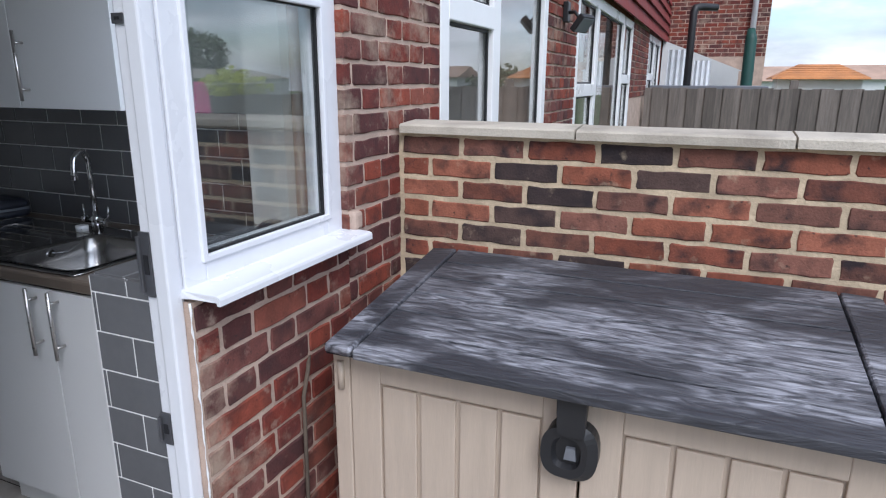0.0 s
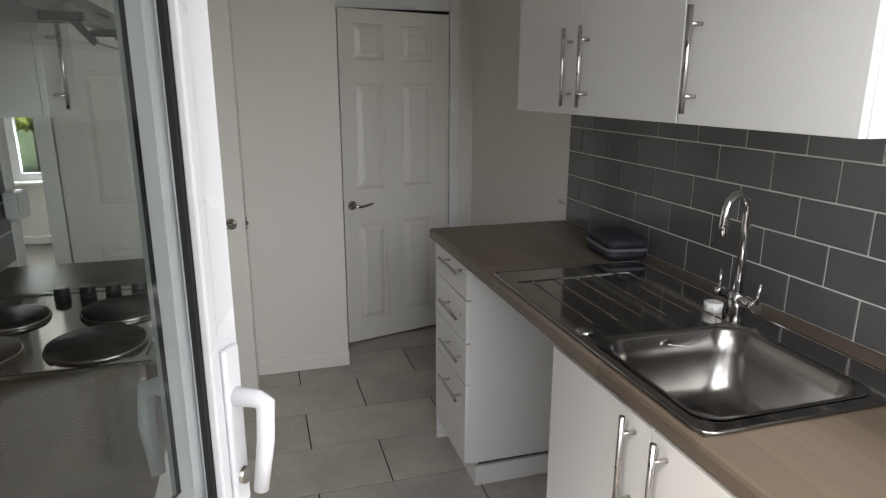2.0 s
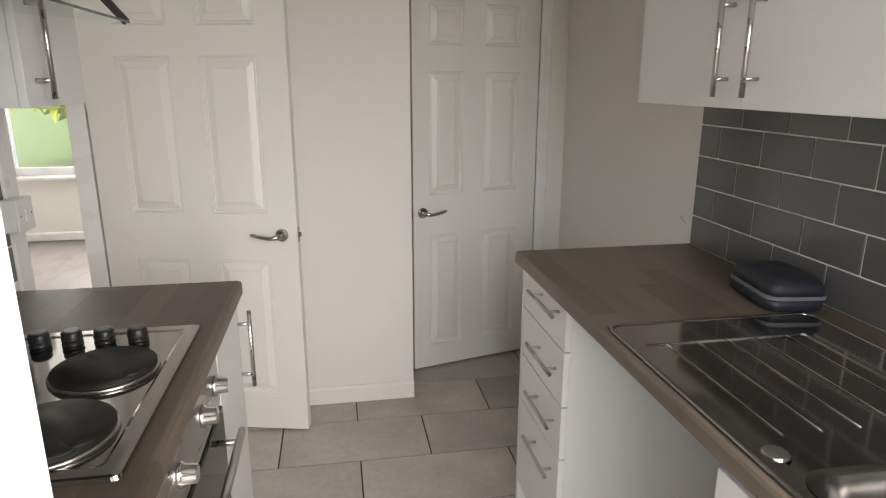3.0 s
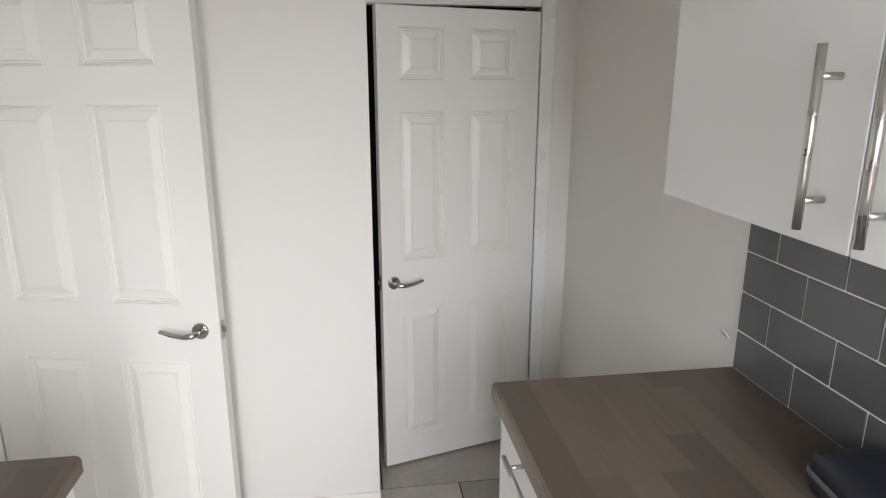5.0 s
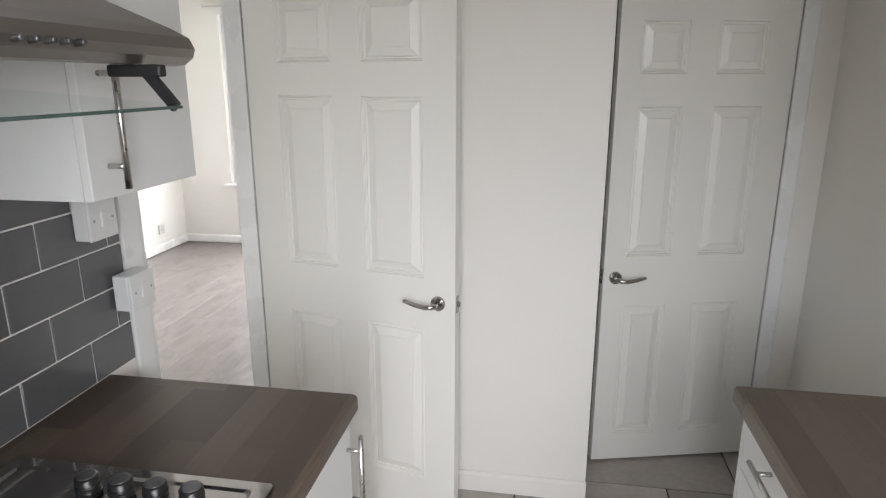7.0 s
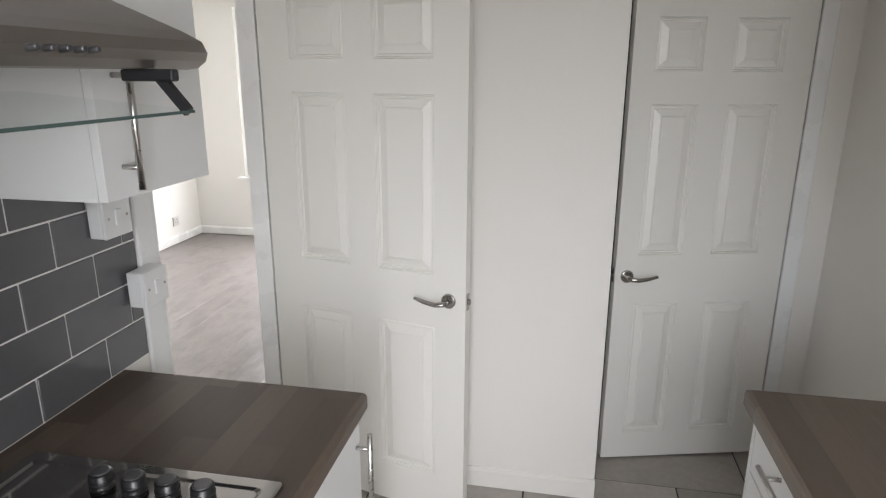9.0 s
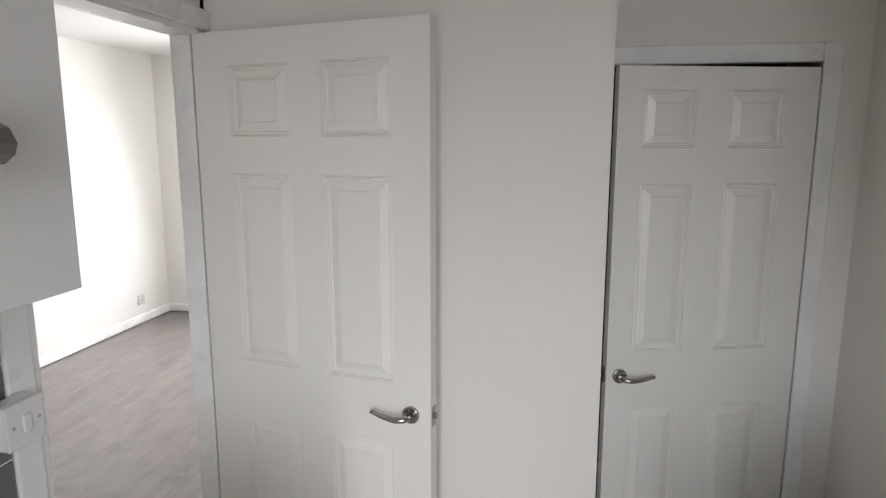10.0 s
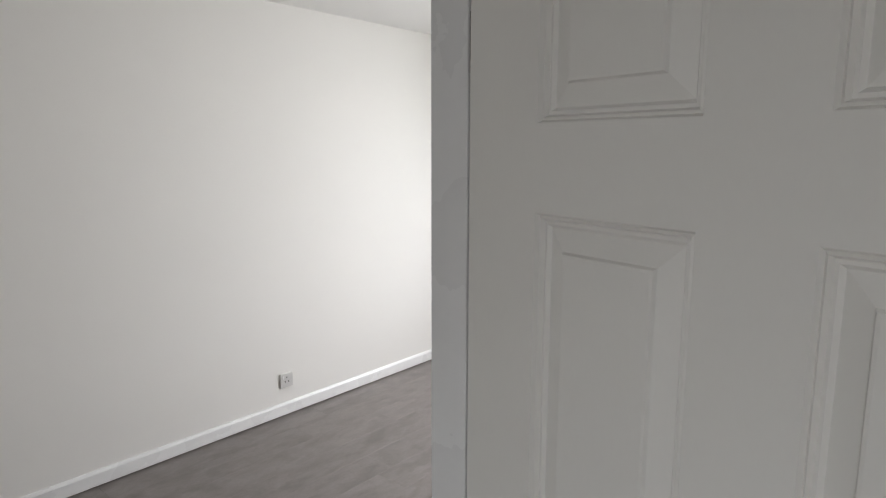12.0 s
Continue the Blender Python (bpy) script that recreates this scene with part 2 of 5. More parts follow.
M_WALL = material("white_emulsion", (0.80, 0.775, 0.73), 0.75, vary=0.025, scale=1.8, fine=160, bump=0.10, dist=0.001)
M_WALL2 = material("white_emulsion_lounge", (0.80, 0.785, 0.75), 0.8, vary=0.02, scale=1.2, fine=140, bump=0.10, dist=0.001)
M_CEIL = material("ceiling_white", (0.80, 0.79, 0.77), 0.85, vary=0.02, scale=2, fine=80, bump=0.2)
M_GLOSS = material("white_gloss_paint", (0.80, 0.785, 0.74), 0.36, vary=0.012, scale=2, fine=220, bump=0.05, dist=0.0004, stretch=(1, 1, 0.5))
M_TRIM = material("white_trim_paint", (0.84, 0.84, 0.83), 0.28, vary=0.015, scale=5, fine=60, bump=0.12, dist=0.001)
M_UPVC = material("white_upvc", (0.75, 0.76, 0.79), 0.28, vary=0.03, scale=4, fine=40, bump=0.02, tint=(0.62, 0.62, 0.62), tint_amount=0.12)
M_UPVC_N = material("bright_white_upvc", (0.84, 0.84, 0.84), 0.3, vary=0.03, scale=4, fine=40, bump=0.02)
M_RUBBER = material("black_gasket", (0.012, 0.012, 0.013), 0.6, vary=0.1)
M_CAB = material("white_cabinet_board", (0.78, 0.78, 0.77), 0.38, vary=0.012, scale=2, fine=100, bump=0.02)
M_STEEL = material("brushed_steel", (0.58, 0.56, 0.54), 0.30, 1.0, vary=0.06, scale=3, fine=60, bump=0.05, dist=0.0004, stretch=(1, 18, 18))
M_HOOD = material("hood_steel", (0.31, 0.285, 0.265), 0.38, 1.0, vary=0.02, scale=3, fine=60, bump=0.01, dist=0.0003)
M_SINK = material("sink_steel", (0.31, 0.30, 0.29), 0.23, 1.0, vary=0.03, scale=5, fine=160, bump=0.01, dist=0.0002)
M_DRAIN = material("polished_drainer_steel", (0.42, 0.405, 0.39), 0.09, 1.0, vary=0.04, scale=4, fine=50, bump=0.03, dist=0.0004)
M_KNOB = material("black_knob", (0.018, 0.018, 0.018), 0.3, 0.0, vary=0.06, bump=0.02)
M_CHROME = material("chrome", (0.72, 0.72, 0.73), 0.10, 1.0, vary=0.02, bump=0.0)
M_NICKEL = material("satin_nickel", (0.45, 0.43, 0.41), 0.24, 1.0, vary=0.05, bump=0.02)
M_BLACK = material("black_plastic", (0.016, 0.016, 0.018), 0.45, vary=0.12, bump=0.1)
M_IRON = material("hotplate_iron", (0.014, 0.013, 0.0125), 0.55, 0.0, vary=0.25, scale=20, fine=200, bump=0.2, spec=0.3)
M_OVEN = material("oven_black_glass", (0.01, 0.01, 0.011), 0.08, vary=0.05, bump=0)
M_TILE = material("grey_glazed_tile", (0.122, 0.122, 0.127), 0.16, vary=0.06, scale=9, fine=60, bump=0.03, dist=0.0006, per_piece=0.05)
M_GROUT = material("pale_grout", (0.80, 0.79, 0.77), 0.9, vary=0.08, scale=20, fine=300, bump=0.3)
M_FTILE = material("stone_floor_tile", (0.47, 0.435, 0.395), 0.42, vary=0.20, scale=3.2, fine=40, bump=0.06, dist=0.001, per_piece=0.04,
                   tint=(0.25, 0.225, 0.20), tint_amount=0.5)
M_FGROUT = material("dark_floor_grout", (0.05, 0.045, 0.04), 0.9, vary=0.2, bump=0.3)
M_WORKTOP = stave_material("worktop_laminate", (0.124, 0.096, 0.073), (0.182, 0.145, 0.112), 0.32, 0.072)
# same laminate in darker browns: the hob side's shade put into the colour
M_WORKTOP_L = stave_material("worktop_laminate_shaded", (0.082, 0.058, 0.043), (0.136, 0.101, 0.076), 0.32, 0.072)
M_PLANK = material("grey_oak_laminate", (0.215, 0.190, 0.180), 0.36, vary=0.20, scale=4.5, fine=40, bump=0.05, dist=0.0006, stretch=(1.3, 2.8, 1), per_piece=0.05, warp=0.8,
                   tint=(0.115, 0.100, 0.096), tint_amount=0.5)
M_BRICK = brick_material("brick_multi", [(0.245, 0.080, 0.050), (0.20, 0.076, 0.052), (0.060, 0.042, 0.040), (0.265, 0.092, 0.056), (0.17, 0.075, 0.054), (0.23, 0.076, 0.048),
                                         (0.085, 0.054, 0.047), (0.28, 0.105, 0.066), (0.20, 0.090, 0.066), (0.14, 0.066, 0.050)], (0.026, 0.022, 0.025), 0.95)
M_BRICK_H = brick_material("brick_red", [(0.205, 0.046, 0.032), (0.155, 0.042, 0.034), (0.240, 0.060, 0.038), (0.090, 0.034, 0.032), (0.20, 0.066, 0.046), (0.130, 0.050, 0.042)],
                           (0.050, 0.028, 0.028), 0.75, (0.44, 0.34, 0.27), 0.55, patch=(0.42, 0.33, 0.25))
M_BRICK_FAR = material("brick_far", (0.225, 0.065, 0.044), 0.88, vary=0.25, scale=7, fine=60, bump=0.3, tint=(0.09, 0.04, 0.032), tint_amount=0.5)
M_MORTAR = material("sand_mortar", (0.54, 0.43, 0.295), 0.95, vary=0.24, scale=14, fine=90, bump=0.8, dist=0.005, tint=(0.40, 0.31, 0.21), tint_amount=0.6)
M_MORTAR_H = material("grey_mortar", (0.47, 0.355, 0.285), 0.95, vary=0.25, scale=9, fine=220, bump=0.7, dist=0.004)
M_COPING = material("concrete_coping", (0.52, 0.47, 0.39), 0.9, vary=0.14, scale=7, fine=140, bump=0.6, dist=0.004, tint=(0.27, 0.235, 0.19), tint_amount=0.75)
M_LID = lid_material("charcoal_resin_lid", (0.036, 0.037, 0.045), (0.40, 0.405, 0.45))
M_LIDG = material("charcoal_resin_groove", (0.012, 0.012, 0.015), 0.6, vary=0.25, scale=8, spec=0.2)
M_BEIGE = material("beige_resin", (0.50, 0.41, 0.325), 0.55, vary=0.07, scale=6, fine=40, bump=0.35, dist=0.002, stretch=(8, 8, 0.8))
M_HANG = material("red_hanging_tile", (0.19, 0.030, 0.028), 0.8, vary=0.2, scale=6, fine=80, bump=0.3, per_piece=0.1)
M_FENCE = material("weathered_fence", (0.150, 0.128, 0.112), 0.9, vary=0.35, scale=5, fine=60, bump=0.5, dist=0.004, stretch=(8, 8, 0.7), per_piece=0.32)
M_ORANGE = material("orange_shed_roof", (0.50, 0.22, 0.085), 0.85, vary=0.25, scale=3, fine=40, bump=0.2)
M_GREENP = material("green_wrap", (0.012, 0.060, 0.048), 0.6, vary=0.2, bump=0.4)
M_PALE = material("pale_render", (0.62, 0.63, 0.62), 0.85, vary=0.08, scale=3)
M_CLOTH = material("white_cloth", (0.72, 0.74, 0.75), 0.9, vary=0.08, scale=9)
M_PINK = material("pink_cloth", (0.75, 0.10, 0.32), 0.8, vary=0.1)
M_PAVE = material("concrete_paving", (0.30, 0.285, 0.26), 0.92, vary=0.15, scale=3, fine=120, bump=0.4, per_piece=0.08)
M_GRASS = material("lawn", (0.065, 0.115, 0.028), 0.95, vary=0.35, scale=4, fine=120, bump=0.8, dist=0.02)
M_LEAF = material("leaf_green", (0.050, 0.085, 0.022), 0.7, vary=0.35, scale=3, per_piece=0.2)
M_LEAF_Y = material("leaf_yellow", (0.42, 0.46, 0.03), 0.7, vary=0.25, scale=3)
M_BARK = material("bark", (0.10, 0.075, 0.055), 0.9, vary=0.3)
M_ROOF = material("pale_roof", (0.34, 0.30, 0.25), 0.9, vary=0.15)
# red of the skyline roofs is paled: distance haze put into the colour
M_ROOF_FAR = material("hazy_red_roof", (0.40, 0.27, 0.20), 0.9, vary=0.25, scale=0.8)
M_CASE = material("navy_case_fabric", (0.020, 0.023, 0.034), 0.55, vary=0.12, scale=12, fine=400, bump=0.4, dist=0.0006)
M_ZIP = material("grey_zip_tape", (0.16, 0.17, 0.19), 0.5, vary=0.1)
# near-black colour stands in for shade behind the ajar door
M_SHADE = material("cupboard_shade", (0.02, 0.019, 0.018), 0.9)
M_SWITCH = material("white_switch_plastic", (0.80, 0.80, 0.79), 0.3, vary=0.01, bump=0)
M_SOCKET = material("steel_socket_plate", (0.66, 0.65, 0.63), 0.35, 0.25, vary=0.04, bump=0)
M_GLASS = glass_material("window_glass", gloss=(0.9, 0.095))
M_PLATE = material("dull_lock_steel", (0.17, 0.17, 0.18), 0.38, 0.8, vary=0.12, bump=0.05)
M_GLASS_D = glass_material("door_glass", 0.0, (0.90, 0.92, 0.91), (0.6, 0.028))
M_GEDGE = material("green_glass_edge", (0.07, 0.11, 0.10), 0.15, vary=0.05, bump=0)
M_VISOR = glass_material("hood_visor_glass", 0.0, (0.97, 0.985, 0.98), (0.08, 0.015))


# ---------------------------------------------------------------- mesh helpers
def box(bm, x0, x1, y0, y1, z0, z1, bevel=0.0, seg=2):
    q = bmesh.new()
    bmesh.ops.create_cube(q, size=1.0)
    for v in q.verts:
        v.co = Vector(((x0 + x1) / 2 + v.co.x * (x1 - x0), (y0 + y1) / 2 + v.co.y * (y1 - y0), (z0 + z1) / 2 + v.co.z * (z1 - z0)))
    if bevel:
        bmesh.ops.bevel(q, geom=q.edges[:], offset=bevel, segments=seg, affect="EDGES", profile=0.5)
    add(bm, q)
    return bm


def add(bm, q, m=None):
    if m is not None:
        q.transform(m)
    tmp = bpy.data.meshes.new("tmp")
    q.to_mesh(tmp)
    q.free()
    bm.from_mesh(tmp)
    bpy.data.meshes.remove(tmp)
    return bm


def B(*a, **k):
    return box(bmesh.new(), *a, **k)


def tube(bm, pts, r, sides=12, caps=True):
    """A round bar along points; r is one radius or one for each point."""
    pts = [Vector(p) for p in pts]
    rs = r if isinstance(r, (list, tuple)) else [r] * len(pts)
    rings, side = [], None
    for i, p in enumerate(pts):
        d = ((pts[i + 1] - p) if i == 0 else (p - pts[i - 1]) if i == len(pts) - 1 else (pts[i + 1] - p).normalized() + (p - pts[i - 1]).normalized()).normalized()
        if side is None:
            side = d.orthogonal().normalized()
        side = (side - d * side.dot(d)).normalized()
        up = d.cross(side)
        rings.append([bm.verts.new(p + rs[i] * (math.cos(a) * side + math.sin(a) * up)) for a in [2 * math.pi * k / sides for k in range(sides)]])
    for a, b in zip(rings, rings[1:]):
        for k in range(sides):
            bm.faces.new((a[k], a[(k + 1) % sides], b[(k + 1) % sides], b[k])).smooth = True
    if caps:
        bm.faces.new(rings[0][::-1])
        bm.faces.new(rings[-1])
    return bm


def T(pts, r, sides=12):
    return tube(bmesh.new(), pts, r, sides)


def prism(profile, a0, a1, axis="x"):
    """A profile of (u, v) pairs drawn out along an axis: x: (y, z), y: (x, z), z: (x, y)."""
    bm = bmesh.new()
    put = {"x": lambda u, v, a: (a, u, v), "y": lambda u, v, a: (u, a, v), "z": lambda u, v, a: (u, v, a)}[axis]
    lo, hi = [bm.verts.new(put(u, v, a0)) for u, v in profile], [bm.verts.new(put(u, v, a1)) for u, v in profile]
    n = len(profile)
    for i in range(n):
        bm.faces.new((lo[i], lo[(i + 1) % n], hi[(i + 1) % n], hi[i]))
    bm.faces.new(lo[::-1])
    bm.faces.new(hi)
    bmesh.ops.recalc_face_normals(bm, faces=bm.faces[:])
    return bm


def rings(loops, close_first=False, close_last=True, smooth=False):
    """Joins closed loops of the same length into a skin."""
    bm = bmesh.new()
    vs = [[bm.verts.new(p) for p in lp] for lp in loops]
    n = len(vs[0])
    for a, b in zip(vs, vs[1:]):
        for i in range(n):
            bm.faces.new((a[i], a[(i + 1) % n], b[(i + 1) % n], b[i])).smooth = smooth
    if close_first:
        bm.faces.new(vs[0][::-1])
    if close_last:
        bm.faces.new(vs[-1])
    return bm


def rrect(x0, x1, y0, y1, r, z, n=5):
    """A rectangle with round corners, as a loop at height z."""
    out = []
    for cx, cy, a0 in ((x1 - r, y1 - r, 0), (x0 + r, y1 - r, 90), (x0 + r, y0 + r, 180), (x1 - r, y0 + r, 270)):
        out += [(cx + r * math.cos(radians(a0 + 90 * k / n)), cy + r * math.sin(radians(a0 + 90 * k / n)), z) for k in range(n + 1)]
    return out


def mesh_of(bm, name, mat, shift=None):
    if shift is not None:
        bmesh.ops.translate(bm, verts=bm.verts[:], vec=-Vector(shift))
    bmesh.ops.recalc_face_normals(bm, faces=bm.faces[:])
    me = bpy.data.meshes.new(name)
    bm.to_mesh(me)
    bm.free()
    me.materials.append(mat)
    return me


BASE = {}


def thing(name, loc, label, category, group="", kind="", turn=0.0):
    ob = new(name)
    ob.empty_display_size = 0.1
    ob.location, ob.rotation_euler = loc, (0, 0, turn)
    BASE[ob.name] = None if turn else Vector(loc)
    return tagged(ob, label, category, group, kind)


def part(name, bm, mat, parent, label=""):
    """One mesh under a thing or part; in world coordinates where the thing is not turned, else in its own."""
    root = parent
    while root.parent:
        root = root.parent
    ob = new(name, mesh_of(bm, name, mat, BASE.get(root.name)))
    ob.parent = parent
    if label:
        ob["label"] = label
    return ob


def solid(name, bm, mat, label="", category="", kind="", group=""):
    """A thing or piece of the setting that is one mesh, with its origin at its base."""
    lo = [min(v.co[i] for v in bm.verts) for i in range(3)]
    hi = [max(v.co[i] for v in bm.verts) for i in range(3)]
    at = Vector(((lo[0] + hi[0]) / 2, (lo[1] + hi[1]) / 2, lo[2]))
    ob = new(name, mesh_of(bm, name, mat, at))
    ob.location = at
    BASE[ob.name] = at
    return tagged(ob, label, category, group, kind)


def piece(name, mesh, at, parent, turn=(0, 0, 0)):
    """A brick, tile or plank: shares its mesh with its likes."""
    ob = new(name, mesh)
    ob.parent = parent
    ob.location = Vector(at) - (BASE.get(parent.name) or Vector((0, 0, 0)))
    ob.rotation_euler = turn
    return ob


def setting(name, bm, mat, label, category):
    return solid(name, bm, mat, label, category, "structure")

# ---------------------------------------------------------------- the setting
XO, XI = -1.11, -1.44            # outer and inner face of the back wall
YL, YR = -0.165, 1.925           # kitchen side walls
CEIL = 2.45
ground = setting("ground", B(-90, 90, -90, 90, -0.9, -0.2), M_GRASS, "rough green grass ground around the houses", "ground")
pavement = setting("pavement", B(XO + 0.002, 3.2, -3.0, 2.05, -0.2, -0.155), M_PAVE, "grey concrete paved yard behind the house", "paving")

wall_outer = bmesh.new()
box(wall_outer, -1.30, XO - 0.005, -3.0, 0.14, -0.2, 2.75)
box(wall_outer, -1.30, -1.205, 1.078, 1.70, -0.2, 1.048)
box(wall_outer, -1.205, XO - 0.005, 1.050, 1.70, -0.2, 1.048)
box(wall_outer, -1.30, XO - 0.005, 1.70, 2.41, -0.2, 2.75)
box(wall_outer, -1.30, XO - 0.005, 0.14, 1.70, 2.12, 2.75)
wall_east = setting("wall_east", wall_outer, M_MORTAR_H, "red brick outer house wall with weathered mortar joints", "brick wall")
wall_inner = bmesh.new()
box(wall_inner, XI, -1.302, -3.0, 0.10, 0, CEIL)
box(wall_inner, XI, -1.302, 1.075, YR, 0, 1.055)
box(wall_inner, XI, -1.302, 1.66, YR, 1.055, CEIL)
box(wall_inner, XI, -1.302, 0.10, 1.66, 2.08, CEIL)
setting("wall_east_lining", wall_inner, M_WALL, "white plastered inner side of the back wall", "wall")

part_wall = bmesh.new()
box(part_wall, -3.485, XI, -0.29, YL, 0, CEIL)
box(part_wall, -4.33, -3.485, -0.29, -0.20, 2.0, CEIL)
box(part_wall, -8.10, -4.31, -0.29, -0.20, 0, CEIL)
setting("wall_south", part_wall, M_WALL, "white painted partition wall between kitchen and lounge", "wall")
col = bmesh.new()
box(col, -4.45, -4.33, -0.198, 1.053, 0, CEIL)
box(col, -4.92, -4.452, 0.95, 1.053, 0, CEIL)
setting("wall_chimney", col, M_WALL, "white painted boxed-out wall between two doors", "wall")
end = bmesh.new()
box(end, -4.92, -4.80, 1.055, YR, 1.955, CEIL)
box(end, -4.92, -4.80, 1.80, YR, 0, 1.955)
setting("wall_west", end, M_WALL, "white end wall above and beside the cupboard door", "wall")
setting("wall_north", B(-5.70, XI, YR, 2.05, -0.05, CEIL), M_WALL, "plain off-white kitchen side wall", "wall")
# walls coloured black so the door gap shows as unlit
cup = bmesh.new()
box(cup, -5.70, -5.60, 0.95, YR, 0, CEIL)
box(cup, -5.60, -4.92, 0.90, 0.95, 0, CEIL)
setting("wall_cupboard", cup, M_SHADE, "cupboard walls coloured near black for the shade inside", "wall")
lw = bmesh.new()
box(lw, -8.10, XI, -2.95, -2.82, -0.05, CEIL)
setting("wall_lounge", lw, M_WALL2, "bare white lounge party wall", "wall")
WY0, WY1, WZ0, WZ1 = -2.27, -0.45, 0.62, 2.22
fw = bmesh.new()
box(fw, -8.10, -7.95, -2.82, WY0, 0, CEIL)
box(fw, -8.10, -7.95, WY1, -0.292, 0, CEIL)
box(fw, -8.10, -7.95, WY0, WY1, 0, WZ0)
box(fw, -8.10, -7.95, WY0, WY1, WZ1, CEIL)
setting("wall_front", fw, M_WALL2, "white lounge front wall under the window", "wall")
setting("wall_lounge_back", B(XI + 0.002, XI + 0.12, -2.82, -0.29, 0, CEIL), M_WALL2, "white lounge back wall", "wall")
setting("ceiling", B(-8.10, XI + 0.12, -2.95, 2.05, CEIL, CEIL + 0.12), M_CEIL, "flat white painted ceiling", "ceiling")
setting("roof_cover", B(-8.3, -1.0, -3.2, 2.4, 2.76, 2.9), M_ROOF, "flat covering over the house", "roof")
kitchen_floor = setting("floor", B(-5.6, -1.12, -0.19, YR, -0.06, -0.004), M_FGROUT, "floor of large stone-effect tiles with dark joints", "tiled floor")
lounge_floor = setting("floor_lounge", B(-7.95, XI, -2.82, -0.192, -0.06, -0.006), M_FGROUT, "grey wood laminate lounge floor", "laminate floor")

# skirtings
sk = [(0, 0.009), (0.016, 0.009), (0.016, 0.070), (0.009, 0.082), (0, 0.084)]
setting("baseboard", prism([(-2.82 + u, v) for u, v in sk], -7.95, XI), M_TRIM, "white painted lounge skirting board", "skirting board")
setting("baseboard", prism([(-7.95 + u, v) for u, v in sk], -2.80, -0.30, "y"), M_TRIM, "white painted skirting board under the window", "skirting board")
setting("baseboard", prism([(-4.33 + u * 0.7, v * 1.15 - 0.009) for u, v in sk], -0.19, 1.055, "y"), M_WALL, "scuffed white skirting board beside the door", "skirting board")

# lounge doorway lining and casing
trim = bmesh.new()
box(trim, -3.499, -3.433, YL + 0.001, YL + 0.014, 0, 2.03, 0.004)
box(trim, -3.520, -3.486, -0.298, YL + 0.008, 0, 1.985, 0.003)
box(trim, -3.533, -3.5205, -0.298, -0.222, 0, 1.985, 0.003)
setting("door_trim", trim, M_TRIM, "white painted door casing with chipped gloss", "door casing")
trim2 = bmesh.new()
box(trim2, -4.312, -4.285, -0.295, -0.226, 0, 2.01, 0.002)
setting("door_trim", trim2, M_TRIM, "white painted door lining on the hinge side", "door casing")
head_trim = bmesh.new()
box(head_trim, -4.285, -3.5335, -0.295, -0.196, 1.985, 2.012)
box(head_trim, -4.325, -3.50, -0.196, -0.176, 2.0, 2.06, 0.004)
setting("door_trim", head_trim, M_TRIM, "white painted door head", "door casing")
c2 = bmesh.new()
box(c2, -4.84, -4.785, 1.773, 1.835, 0, 1.99, 0.006)
box(c2, -4.84, -4.787, 1.055, 1.773, 1.925, 1.99, 0.006)
box(c2, -4.92, -4.87, 1.0535, 1.060, 0, 1.925)
box(c2, -4.92, -4.842, 1.785, 1.80, 0, 1.925)
setting("door_trim", c2, M_TRIM, "white painted frame round the cupboard door", "door casing")


# ---------------------------------------------------------------- doors
def panel_bm(x0, x1, z0, z1, face):
    """A moulded, raised and fielded panel on the face y = face (the other way for negative)."""
    s = 1 if face > 0 else -1
    loops = []
    for inset, depth in ((0, 0), (0.003, -0.006), (0.006, -0.0035), (0.009, -0.010), (0.013, -0.0090), (0.017, -0.0140), (0.043, -0.0050), (0.0455, -0.0008), (0.049, 0.0)):
        y = face + s * depth
        loops.append([(x0 + inset, y, z0 + inset), (x1 - inset, y, z0 + inset), (x1 - inset, y, z1 - inset), (x0 + inset, y, z1 - inset)])
    return rings(loops)


def lever(bm_side, x, z, face, reach):
    """Rose and curved lever; reach is the lever's length and way along x."""
    s = 1 if face > 0 else -1
    rose = T([(x, face, z), (x, face + s * 0.007, z), (x, face + s * 0.009, z)], [0.026, 0.026, 0.023], 20)
    tube(rose, [(x, face + s * 0.008, z), (x, face + s * 0.012, z)], 0.014, 16)
    arm = T([(x, face + s * 0.010, z), (x, face + s * 0.034, z), (x + reach * 0.06, face + s * 0.044, z - 0.001), (x + reach * 0.3, face + s * 0.046, z - 0.005),
             (x + reach * 0.65, face + s * 0.044, z - 0.001), (x + reach, face + s * 0.042, z + 0.008)], [0.009, 0.009, 0.0095, 0.0085, 0.0075, 0.006], 12)
    return rose, arm


